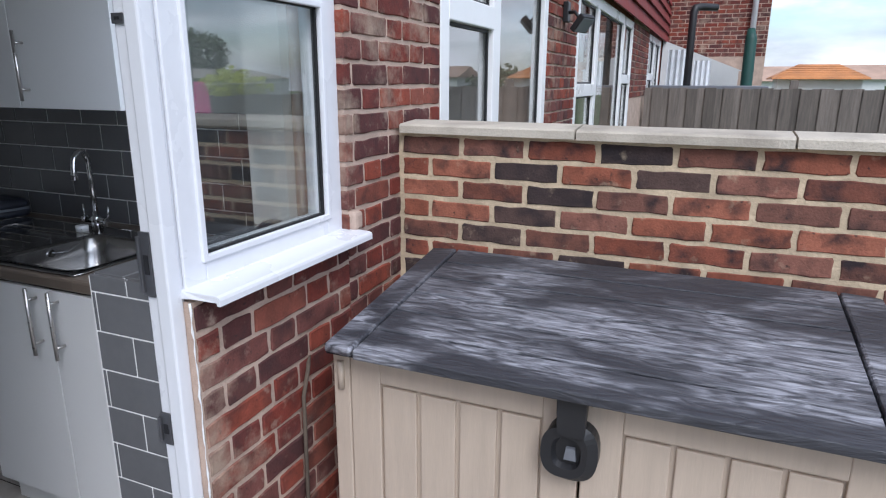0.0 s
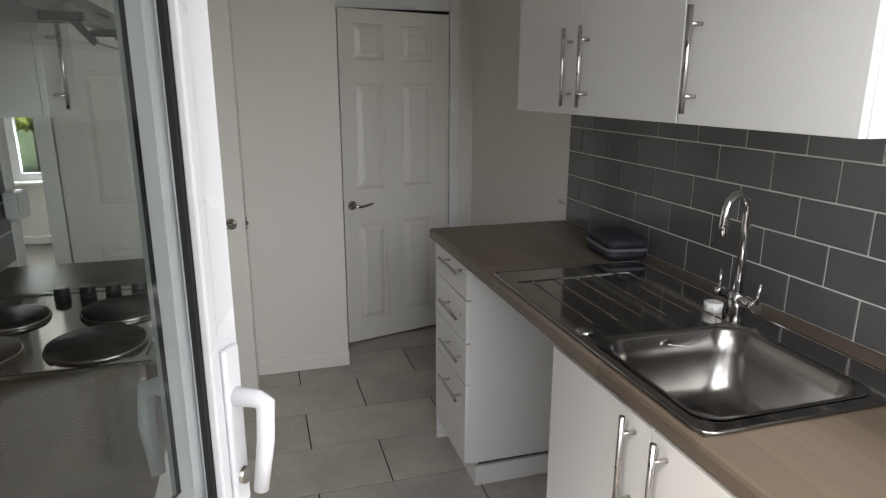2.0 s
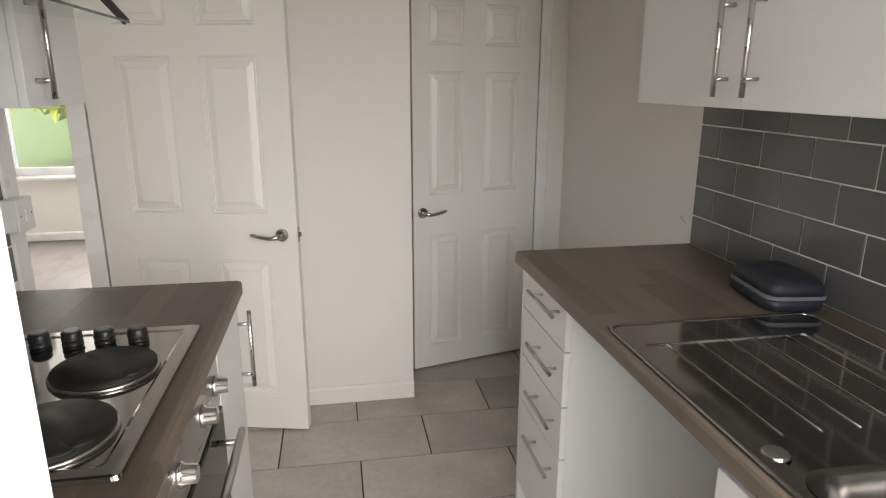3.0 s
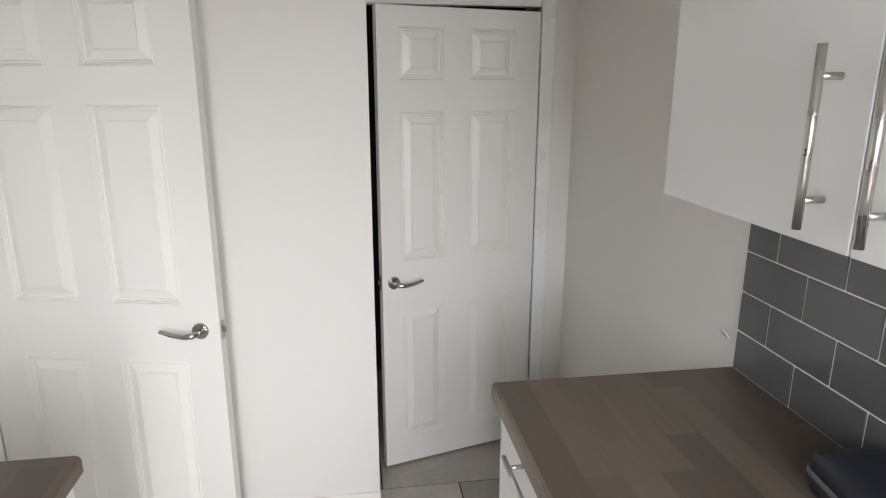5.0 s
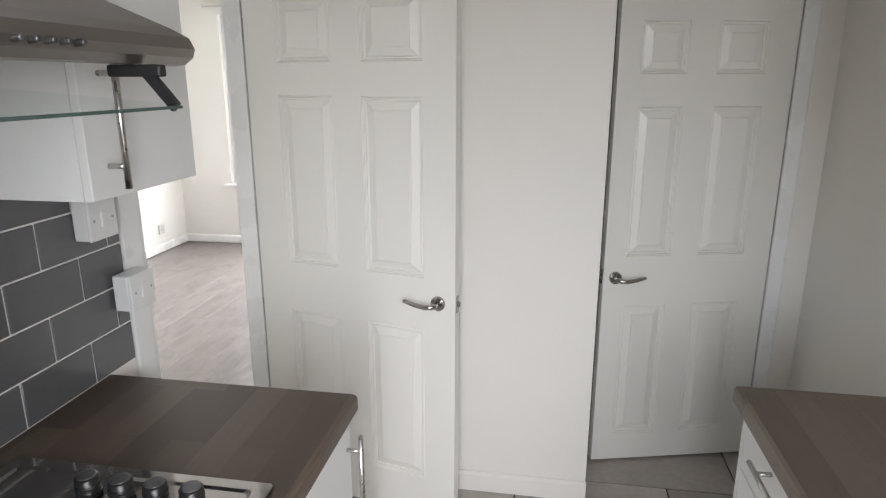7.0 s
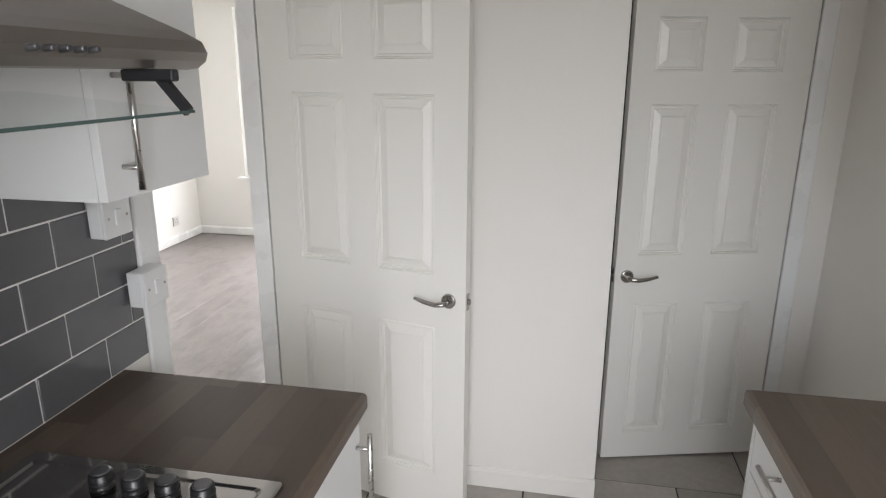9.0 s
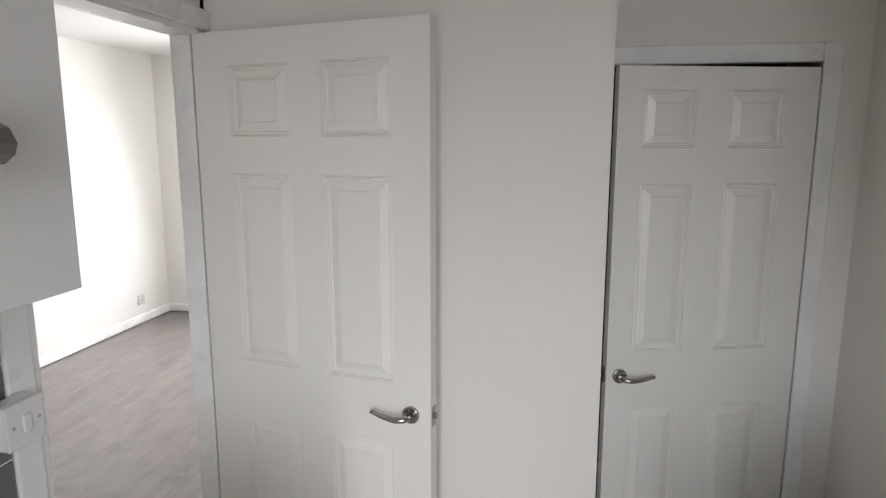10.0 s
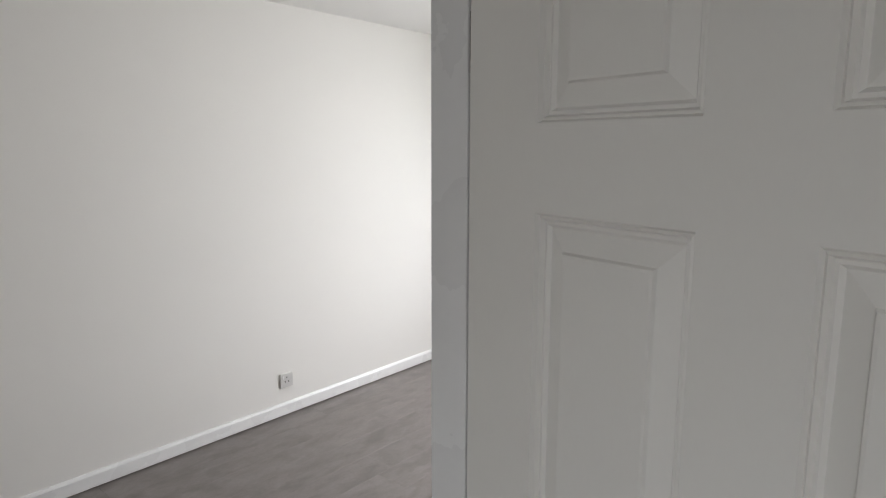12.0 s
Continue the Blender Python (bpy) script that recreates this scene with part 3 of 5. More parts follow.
def six_panel_door(name, at, turn, width, height, cols, rows, handle_z, label, hinge_side=-1, backset=0.062):
    """Local: x from the hinge to the free edge, y through the leaf."""
    d = thing(name, at, label, "door", kind="structure", turn=turn)
    h = 0.0195
    leaf = bmesh.new()
    xs = [0, cols[0][0], cols[0][1], cols[1][0], cols[1][1], width]
    zs = [0.012]
    for a, b in rows:
        zs += [a, b]
    zs.append(height)
    for i in (0, 2, 4):
        box(leaf, xs[i], xs[i + 1], -h, h, zs[0], zs[-1])
    for i in (0, 2, 4, 6):
        for k in (1, 3):
            box(leaf, xs[k], xs[k + 1], -h, h, zs[i], zs[i + 1])
    for a, b in cols:
        for c, e in rows:
            box(leaf, a, b, -0.004, 0.004, c, e)
    lf = part("leaf", leaf, M_GLOSS, d)
    for f in (h, -h):
        for a, b in cols:
            for c, e in rows:
                part("panel", panel_bm(a, b, c, e, f), M_GLOSS, lf)
        rose, arm = lever(None, width - backset, handle_z, f, -0.112)
        hd = part("handle", arm, M_NICKEL, d, "curved satin nickel lever")
        part("rose", rose, M_NICKEL, hd)
    lt = bmesh.new()
    box(lt, width, width + 0.0025, -0.011, 0.011, handle_z - 0.03, handle_z + 0.03, 0.001, 1)
    box(lt, width, width + 0.011, -0.006, 0.006, handle_z - 0.009, handle_z + 0.009, 0.002, 1)
    part("latch", lt, M_NICKEL, d)
    for z in (0.22, height - 0.20):
        hg = T([(-0.004, hinge_side * (h + 0.004), z - 0.04), (-0.004, hinge_side * (h + 0.004), z + 0.04)], 0.006, 10)
        box(hg, -0.002, 0.0, -h, h, z - 0.04, z + 0.04)
        part("hinge", hg, M_NICKEL, d)
    return d


ROWS6 = [(0.175, 0.772), (0.962, 1.566), (1.675, 1.886)]
six_panel_door("door_1", (-4.292, -0.208, 0), math.atan2(0.779, 0.183), 0.798, 1.985, [(0.130, 0.347), (0.458, 0.682)], ROWS6, 0.879,
               "white six-panel moulded lounge door standing wide open", 1)
six_panel_door("door_2", (-4.797, 1.760, 0), math.atan2(-0.677, 0.178), 0.693, 1.905, [(0.113, 0.310), (0.424, 0.606)],
               [(0.135, 0.727), (0.932, 1.521), (1.64, 1.832)], 0.845, "white six-panel cupboard door standing slightly ajar", backset=0.048)


def bar(bm, a, b, r=0.006, stand=0.032, out=(0, -1, 0), inset=0.038):
    """Bar handle from a to b with two posts back to the door."""
    a, b, o = Vector(a), Vector(b), Vector(out)
    d = (b - a).normalized()
    tube(bm, [a, b], r, 12)
    for p in (a + d * inset, b - d * inset):
        tube(bm, [p, p - o * stand], r * 0.8, 10)
    return bm


# back door, open inwards, and the frame it shares with the window
bdf = thing("door_frame_1", (-1.18, 0.6, -0.06), "white plastic back door frame with side window", "door frame", kind="structure")
post = bmesh.new()
box(post, -1.215, -1.140, 1.026, 1.057, -0.06, 2.12, 0.004)
box(post, -1.175, -1.136, 1.012, 1.050, -0.06, 2.10, 0.005)
part("post", post, M_UPVC, bdf)
post = bmesh.new()
box(post, -1.215, -1.145, 0.14, 0.20, -0.06, 2.12, 0.004)
box(post, -1.225, -1.20, 0.20, 0.215, -0.06, 2.10, 0.003)
part("post", post, M_UPVC, bdf)
part("head", B(-1.215, -1.145, 0.2, 1.026, 2.06, 2.12, bevel=0.004), M_UPVC, bdf)
part("threshold", B(-1.23, -1.10, 0.2, 1.026, -0.06, 0.012, bevel=0.004), M_UPVC, bdf)
for z0, z1 in ((1.06, 1.205), (0.70, 0.78), (1.62, 1.64)):
    k = B(-1.216, -1.186, 1.021, 1.026, z0, z1, bevel=0.001)
    box(k, -1.219, -1.210, 1.014, 1.026, z0 + 0.01, z1 - 0.01, 0.002)
    kp = part("strike_plate", k, M_PLATE, bdf, "worn steel strike plate")
    part("slot", B(-1.207, -1.194, 1.0195, 1.0215, z0 + 0.35 * (z1 - z0), z0 + 0.65 * (z1 - z0)), M_BLACK, kp)

bd = thing("door_3", (-1.225, 0.200, 0), "white plastic half-glazed back door standing open inwards", "door", kind="structure", turn=math.atan2(0.368, -0.644))
LW, LT, PW = 0.742, 0.032, 0.060
lf = bmesh.new()
GZ0, GZ1 = 1.00, 1.93
for x0, x1, z0, z1 in ((0, 0.10, 0.02, 2.05), (LW - PW, LW, 0.02, 2.05), (0.10, LW - PW, 0.02, 0.15), (0.10, LW - PW, GZ0 - 0.10, GZ0), (0.10, LW - PW, GZ1, 2.05)):
    box(lf, x0, x1, -LT, LT, z0, z1)
for s in (-1, 1):
    for x0, x1, z0, z1 in ((0.085, 0.103, GZ0 - 0.018, GZ1 + 0.018), (LW - PW - 0.003, LW - PW + 0.015, GZ0 - 0.018, GZ1 + 0.018)):
        box(lf, x0, x1, s * LT - 0.006, s * LT + 0.006, z0, z1, 0.003)
    for z0, z1 in ((GZ0 - 0.018, GZ0), (GZ1, GZ1 + 0.018)):
        box(lf, 0.1, LW - PW, s * LT - 0.006, s * LT + 0.006, z0, z1, 0.003)
leaf3 = part("leaf", lf, M_UPVC, bd)
for y0, y1, w, mm, nm in ((-LT + 0.006, -0.018, 0.008, M_RUBBER, "gasket"), (-0.0095, 0.0095, 0.020, M_UPVC, "spacer_bar"), (0.018, LT - 0.006, 0.008, M_RUBBER, "gasket")):
    for x0, x1, z0, z1 in ((0.10, 0.10 + w, GZ0, GZ1), (LW - PW - w, LW - PW, GZ0, GZ1), (0.10 + w, LW - PW - w, GZ0, GZ0 + w), (0.10 + w, LW - PW - w, GZ1 - w, GZ1)):
        part(nm, B(x0, x1, y0, y1, z0, z1), mm, leaf3)
for y in (-0.012, 0.012):
    pn = part("pane", B(0.105, LW - PW - 0.005, y - 0.002, y + 0.002, GZ0, GZ1), M_GLASS_D, leaf3)
    pn.visible_shadow = False
part("lower_panel", B(0.10, LW - PW, -0.018, 0.018, 0.15, GZ0 - 0.10), M_UPVC, leaf3)
for s in (-1, 1):
    hz, hx = 1.128, LW - 0.026
    plate = part("handle_plate", B(hx - 0.016, hx + 0.016, min(s * LT, s * (LT + 0.010)), max(s * LT, s * (LT + 0.010)), hz - 0.155, hz + 0.065, bevel=0.004), M_UPVC, bd)
    grip = T([(hx, s * LT, hz), (hx, s * (LT + 0.040), hz), (hx - 0.004, s * (LT + 0.052), hz - 0.004), (hx - 0.010, s * (LT + 0.052), hz - 0.05), (hx - 0.012, s * (LT + 0.042), hz - 0.118)],
             [0.013, 0.0115, 0.012, 0.011, 0.0095], 14)
    part("handle", grip, M_UPVC, bd, "white lever handle")
    part("lock_cylinder", T([(hx, s * LT, hz - 0.11), (hx, s * (LT + 0.016), hz - 0.11)], 0.011, 14), M_NICKEL, bd)
part("edge_strip", B(LW, LW + 0.003, -0.010, 0.010, 0.3, 1.9), M_NICKEL, bd)

win = thing("window_1", (-1.18, 1.38, 1.06), "white plastic kitchen window with clear double glazing", "window", kind="structure")
WFY0, WFY1 = 1.059, 1.70
GY0, GY1 = 1.124, 1.622
wf = bmesh.new()
for y0, y1, z0, z1 in ((WFY0, GY0, 1.072, 2.12), (GY1, WFY1, 1.072, 2.12), (GY0, GY1, 1.072, 1.132), (GY0, GY1, 1.71, 1.79), (GY0, GY1, 2.05, 2.12)):
    box(wf, -1.205, -1.135, y0, y1, z0, z1, 0.003)
part("window_frame", wf, M_UPVC, win)
bead = bmesh.new()
for y0, y1, z0, z1 in ((GY0 - 0.012, GY0 + 0.004, 1.12, 1.722), (GY1 - 0.004, GY1 + 0.012, 1.12, 1.722), (GY0, GY1, 1.12, 1.136), (GY0, GY1, 1.706, 1.722)):
    box(bead, -1.142, -1.128, y0, y1, z0, z1, 0.003)
part("glazing_bead", bead, M_UPVC, win)
gk = bmesh.new()
for y0, y1, z0, z1 in ((GY0, GY0 + 0.007, 1.132, 1.71), (GY1 - 0.007, GY1, 1.132, 1.71), (GY0, GY1, 1.132, 1.139), (GY0, GY1, 1.703, 1.71)):
    box(gk, -1.16, -1.146, y0, y1, z0, z1)
part("gasket", gk, M_RUBBER, win)
for x in (-1.152, -1.178):
    for z0, z1 in ((1.132, 1.71), (1.79, 2.05)):
        pn = part("pane", B(x - 0.002, x + 0.002, GY0, GY1, z0, z1), M_GLASS, win)
        pn.visible_shadow = False
sp = prism([(-1.20, 1.049), (-1.20, 1.078), (-1.14, 1.076), (-1.050, 1.0715), (-1.042, 1.068), (-1.040, 1.062), (-1.040, 1.049), (-1.048, 1.049), (-1.050, 1.056), (-1.11, 1.060)], 1.045, 1.716, "y")
for v in sp.verts:
    if v.co.x > -1.1 and v.co.y < 1.1:
        v.co.y += 0.010
part("window_sill", sp, M_UPVC, win, "glossy white plastic outer sill")
part("mortar_dab", B(-1.13, -1.085, 1.70, 1.745, 1.07, 1.13, bevel=0.012), M_MORTAR_H, win)


# ---------------------------------------------------------------- kitchen, sink side
def cabinet_handle(name, a, b, parent, out=(0, -1, 0), r=0.006, stand=0.032):
    return part(name, bar(bmesh.new(), a, b, r, stand, out), M_STEEL, parent, "brushed steel bar handle")


WT0, WT1 = 0.895, 0.935
YF = 1.318                        # door faces
du = thing("drawer_unit", (-3.27, 1.6, 0), "white base unit with four drawers", "kitchen drawers")
part("end_panel", B(-3.478, -3.460, YF - 0.002, YR - 0.005, 0, WT0 - 0.002), M_CAB, du)
part("side_panel", B(-3.098, -3.080, YF + 0.016, YR - 0.005, 0.105, WT0 - 0.002), M_CAB, du)
part("bottom", B(-3.46, -3.098, YF + 0.02, YR - 0.005, 0.105, 0.123), M_CAB, du)
part("back", B(-3.46, -3.098, YR - 0.03, YR - 0.012, 0.123, WT0 - 0.002), M_CAB, du)
for z0, z1, zc in ((0.765, 0.888, 0.862), (0.600, 0.760, 0.692), (0.435, 0.595, 0.527), (0.110, 0.430, 0.369)):
    dr = part("drawer_front", B(-3.457, -3.081, YF - 0.002, YF + 0.016, z0, z1, bevel=0.0015), M_CAB, du)
    cabinet_handle("handle", (-3.32, YF - 0.034, zc), (-3.10, YF - 0.034, zc), dr)
part("plinth", B(-3.45, -3.10, YF + 0.045, YF + 0.06, 0.002, 0.103), M_CAB, du)
part("side_plinth", B(-3.100, -3.085, YF + 0.045, YR - 0.01, 0.002, 0.084), M_CAB, du)

su = thing("sink_unit", (-1.965, 1.6, 0), "white double-door sink base unit", "kitchen cabinet")
YS = 1.305
part("side_panel", B(-2.372, -2.354, YS + 0.018, YR - 0.005, 0.11, WT0 - 0.002), M_CAB, su)
part("side_panel", B(-1.576, -1.558, YS + 0.018, YR - 0.005, 0.11, WT0 - 0.002), M_CAB, su)
part("bottom", B(-2.354, -1.576, YS + 0.018, YR - 0.005, 0.11, 0.128), M_CAB, su)
part("back", B(-2.354, -1.576, YR - 0.02, YR - 0.008, 0.128, WT0 - 0.2), M_CAB, su)
for x0, x1, hx in ((-2.372, -1.967, -2.012), (-1.963, -1.558, -1.912)):
    dr = part("door", B(x0, x1, YS - 0.002, YS + 0.016, 0.115, 0.885, bevel=0.0015), M_CAB, su)
    cabinet_handle("handle", (hx, YS - 0.036, 0.672), (hx, YS - 0.036, 0.893), dr)
part("filler", B(-1.556, -1.446, YS + 0.004, YS + 0.016, 0.115, 0.885), M_CAB, su)
part("plinth", B(-2.372, -1.446, YS + 0.05, YS + 0.066, 0.002, 0.112), M_CAB, su)

SX0, SX1, SY0, SY1 = -2.83, -1.845, 1.316, 1.825
BX0, BX1, BY0, BY1 = -2.255, -1.885, 1.350, 1.725
wt = bmesh.new()
nose = [(1.300, WT0 + 0.004), (1.300, WT1 - 0.010), (1.303, WT1 - 0.003), (1.311, WT1), (1.350, WT1), (1.350, WT0), (1.304, WT0)]
box(wt, -3.517, -2.27, 1.350, YR - 0.004, WT0, WT1)
box(wt, -1.87, XI - 0.002, 1.350, YR - 0.004, WT0, WT1)
box(wt, -2.27, -1.87, 1.750, YR - 0.004, WT0, WT1)
wtt = thing("worktop", (-2.48, 1.6, WT0), "brown wood-stave laminate worktop over the sink units", "worktop")
part("top", wt, M_WORKTOP, wtt)
part("front_edge", prism(nose, -3.517, XI - 0.002), M_WORKTOP, wtt)
part("end_edge", B(-3.5195, -3.5172, 1.304, YR - 0.006, WT0 + 0.001, WT1 - 0.002), M_WORKTOP, wtt)

sink = thing("sink", (-2.35, 1.58, WT1), "stainless steel inset sink with drainer", "sink")
fl = bmesh.new()
zt = WT1 + 0.006
for x0, x1, y0, y1 in ((SX0, -2.72, SY0, SY1), (-2.72, BX0, SY0, BY0), (-2.72, BX0, BY1, SY1), (BX0, SX1, SY0, BY0), (BX0, SX1, BY1, SY1), (BX1, SX1, BY0, BY1), (-2.72, BX0, BY0, BY1)):
    box(fl, x0, x1, y0, y1, WT1 + 0.001, zt - (0.003 if (x1 == BX0 and y0 == BY0) else 0))
part("rim", fl, M_DRAIN, sink)
edge = bmesh.new()
loop = rrect(SX0, SX1, SY0, SY1, 0.03, zt - 0.001)
tube(edge, [Vector(p) for p in loop] + [Vector(loop[0])], 0.0045, 8, False)
part("rolled_edge", edge, M_SINK, sink)
bowl = rings([rrect(BX0 + a, BX1 - a, BY0 + a, BY1 - a, r, z, 8) for a, r, z in
              ((-0.012, 0.05, zt + 0.0015), (0.0, 0.055, zt), (0.006, 0.06, zt - 0.008), (0.016, 0.065, zt - 0.06), (0.026, 0.07, zt - 0.135), (0.045, 0.07, zt - 0.158), (0.075, 0.07, zt - 0.165))],
             smooth=True)
part("bowl", bowl, M_SINK, sink)
for k in range(5):
    y = BY0 + 0.05 + k * 0.07
    part("drainer_groove", T([(-2.72, y, zt - 0.0008), (-2.36, y, zt - 0.0024)], 0.0016, 8), M_DRAIN, sink)
part("waste", T([(-2.150, 1.562, zt - 0.166), (-2.150, 1.562, zt - 0.158), (-2.150, 1.562, zt - 0.161)], [0.045, 0.040, 0.028], 24), M_CHROME, sink)
part("overflow", T([(BX0 + 0.004, 1.53, zt - 0.026), (BX0 + 0.016, 1.53, zt - 0.026)], 0.013, 18), M_CHROME, sink)
chain = [(BX0 + 0.016, 1.53, zt - 0.026), (BX0 + 0.030, 1.58, zt - 0.030), (BX0 + 0.022, 1.64, zt - 0.012), (BX0 - 0.02, 1.69, zt + 0.004), (-2.35, 1.735, zt + 0.016)]
part("chain", T(chain, 0.0011, 6), M_CHROME, sink)
part("plug", T([(-2.35, 1.742, zt), (-2.35, 1.742, zt + 0.022), (-2.35, 1.742, zt + 0.024)], [0.022, 0.024, 0.018], 18), M_SWITCH, sink)
part("tap_hole_cap", T([(-2.313, 1.352, zt), (-2.313, 1.352, zt + 0.004)], [0.022, 0.018], 20), M_CHROME, sink)

tap = thing("kitchen_tap", (-2.325, 1.79, zt), "chrome swan-neck mixer tap", "tap")
tx, ty = -2.325, 1.79
bs = T([(tx, ty, zt), (tx, ty, zt + 0.05), (tx, ty, zt + 0.055)], [0.022, 0.020, 0.014], 20)
tube(bs, [(tx - 0.055, ty + 0.005, zt + 0.036), (tx + 0.055, ty - 0.005, zt + 0.036)], 0.014, 16)
part("body", bs, M_CHROME, tap)
neck = [(tx, ty, zt + 0.05), (tx, ty, zt + 0.235)]
for k in range(9):
    a = math.pi * k / 8
    neck.append((tx + 0.004 - 0.004 * math.cos(a), ty - 0.036 + 0.036 * math.cos(a), zt + 0.252 + 0.056 * math.sin(a)))
neck += [(tx + 0.008, ty - 0.073, zt + 0.235), (tx + 0.008, ty - 0.075, zt + 0.205)]
part("spout", T(neck, [0.011] * (len(neck) - 2) + [0.0115, 0.013], 14), M_CHROME, tap)
for s in (-1, 1):
    hd = T([(tx + s * 0.055, ty, zt + 0.036), (tx + s * 0.068, ty, zt + 0.036)], 0.017, 16)
    tube(hd, [(tx + s * 0.064, ty, zt + 0.04), (tx + s * 0.070, ty + 0.004, zt + 0.095)], [0.005, 0.0035], 8)
    part("lever", hd, M_CHROME, tap)

case = thing("zip_case", (-2.945, 1.82, WT1), "dark navy zipped travel case lying on the worktop", "case", turn=radians(-8))
sh = [rrect(-0.105 + a, 0.105 - a, -0.075 + a, 0.075 - a, 0.03, z, 6) for a, z in ((0.012, 0.001), (0.002, 0.008), (0.0, 0.034))]
lower = part("lower_shell", rings(sh, close_first=True, smooth=True), M_CASE, case)
sh = [rrect(-0.105 + a, 0.105 - a, -0.075 + a, 0.075 - a, 0.03, z, 6) for a, z in ((0.0, 0.044), (0.001, 0.062), (0.008, 0.074), (0.022, 0.080), (0.04, 0.081))]
part("lid", rings(sh, close_first=True, smooth=True), M_CASE, case)
for z in (0.036, 0.041):
    lp = rrect(-0.1055, 0.1055, -0.0755, 0.0755, 0.03, z, 6)
    part("zip", tube(bmesh.new(), [Vector(p) for p in lp] + [Vector(lp[0])], 0.0028, 6, False), M_ZIP, case, "grey zip tape")

UZ0, UZ1, UY = 1.417, 2.12, 1.592
wu = []
for x0, x1, doors in ((-3.325, -2.368, ((-3.323, -2.849, -2.899), (-2.846, -2.370, -2.795))), (-2.366, -1.885, ((-2.364, -1.887, -2.304),))):
    u = thing("wall_unit", ((x0 + x1) / 2, 1.75, UZ0), "plain white wall cabinet with steel bar handles", "wall cabinet", "wall cabinets over the sink")
    part("side_panel", B(x0, x0 + 0.016, UY + 0.018, YR - 0.005, UZ0, UZ1), M_CAB, u)
    part("side_panel", B(x1 - 0.016, x1, UY + 0.018, YR - 0.005, UZ0, UZ1), M_CAB, u)
    part("bottom", B(x0 + 0.016, x1 - 0.016, UY + 0.018, YR - 0.005, UZ0, UZ0 + 0.016), M_CAB, u)
    part("top", B(x0 + 0.016, x1 - 0.016, UY + 0.018, YR - 0.005, UZ1 - 0.016, UZ1), M_CAB, u)
    for a, b, hx in doors:
        dr = part("door", B(a, b, UY, UY + 0.017, UZ0, UZ1, bevel=0.0015), M_CAB, u)
        cabinet_handle("handle", (hx, UY - 0.036, 1.442), (hx, UY - 0.036, 1.672), dr)
cable = T([(-3.56, YR - 0.004, 1.00), (-3.565, YR - 0.02, 1.02), (-3.54, YR - 0.03, 1.03), (-3.525, YR - 0.012, 1.005)], 0.003, 8)
solid("cable_stub", cable, M_SWITCH, "short white cable end sticking out of the wall", "cable")

# ---------------------------------------------------------------- kitchen, hob side
LF = 0.437
LX0, LX1 = -3.334, -1.98
wt = bmesh.new()
box(wt, LX0, LX1, YL + 0.006, 0.40, WT0, WT1)
wtt = thing("worktop", (-2.66, 0.15, WT0), "brown wood-stave laminate worktop round the hob", "worktop")
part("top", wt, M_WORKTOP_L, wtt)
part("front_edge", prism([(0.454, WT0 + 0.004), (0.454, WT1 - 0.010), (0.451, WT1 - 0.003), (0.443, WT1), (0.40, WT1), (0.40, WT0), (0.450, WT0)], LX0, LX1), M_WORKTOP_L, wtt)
for x0, x1, hx in ((-3.322, -2.995, -3.285), (-2.405, -1.99, -2.36)):
    u = thing("base_unit", ((x0 + x1) / 2, 0.13, 0), "narrow white base unit beside the oven", "kitchen cabinet", "base units beside the oven")
    part("side_panel", B(x0, x0 + 0.018, YL + 0.006, LF - 0.018, 0.12, WT0 - 0.002), M_CAB, u)
    part("side_panel", B(x1 - 0.018, x1, YL + 0.006, LF - 0.018, 0.12, WT0 - 0.002), M_CAB, u)
    part("bottom", B(x0 + 0.018, x1 - 0.018, YL + 0.006, LF - 0.018, 0.12, 0.138), M_CAB, u)
    dr = part("door", B(x0, x1, LF - 0.017, LF, 0.125, 0.885, bevel=0.0015), M_CAB, u)
    cabinet_handle("handle", (hx, LF + 0.036, 0.635), (hx, LF + 0.036, 0.862), dr, (0, 1, 0))
    part("plinth", B(x0, x1, LF - 0.065, LF - 0.05, 0.002, 0.118), M_CAB, u)

oven = thing("oven", (-2.70, 0.15, 0.10), "black built-in electric oven under the hob", "oven")
part("body", B(-2.985, -2.415, YL + 0.02, LF - 0.02, 0.10, WT0 - 0.004), M_BLACK, oven)
part("control_panel", B(-2.990, -2.410, LF - 0.02, LF, 0.745, 0.885, bevel=0.003), M_STEEL, oven, "brushed steel control panel")
dr = part("oven_door", B(-2.990, -2.410, LF - 0.02, LF + 0.004, 0.16, 0.738, bevel=0.004), M_OVEN, oven, "black glass oven door")
part("handle", bar(bmesh.new(), (-2.95, LF + 0.05, 0.69), (-2.45, LF + 0.05, 0.69), 0.009, 0.046, (0, 1, 0), 0.05), M_STEEL, dr)
for x in (-2.935, -2.80, -2.60, -2.465):
    part("knob", T([(x, LF, 0.815), (x, LF + 0.006, 0.815), (x, LF + 0.010, 0.815), (x, LF + 0.030, 0.815), (x, LF + 0.032, 0.815)], [0.024, 0.024, 0.019, 0.017, 0.014], 20), M_CHROME, oven)

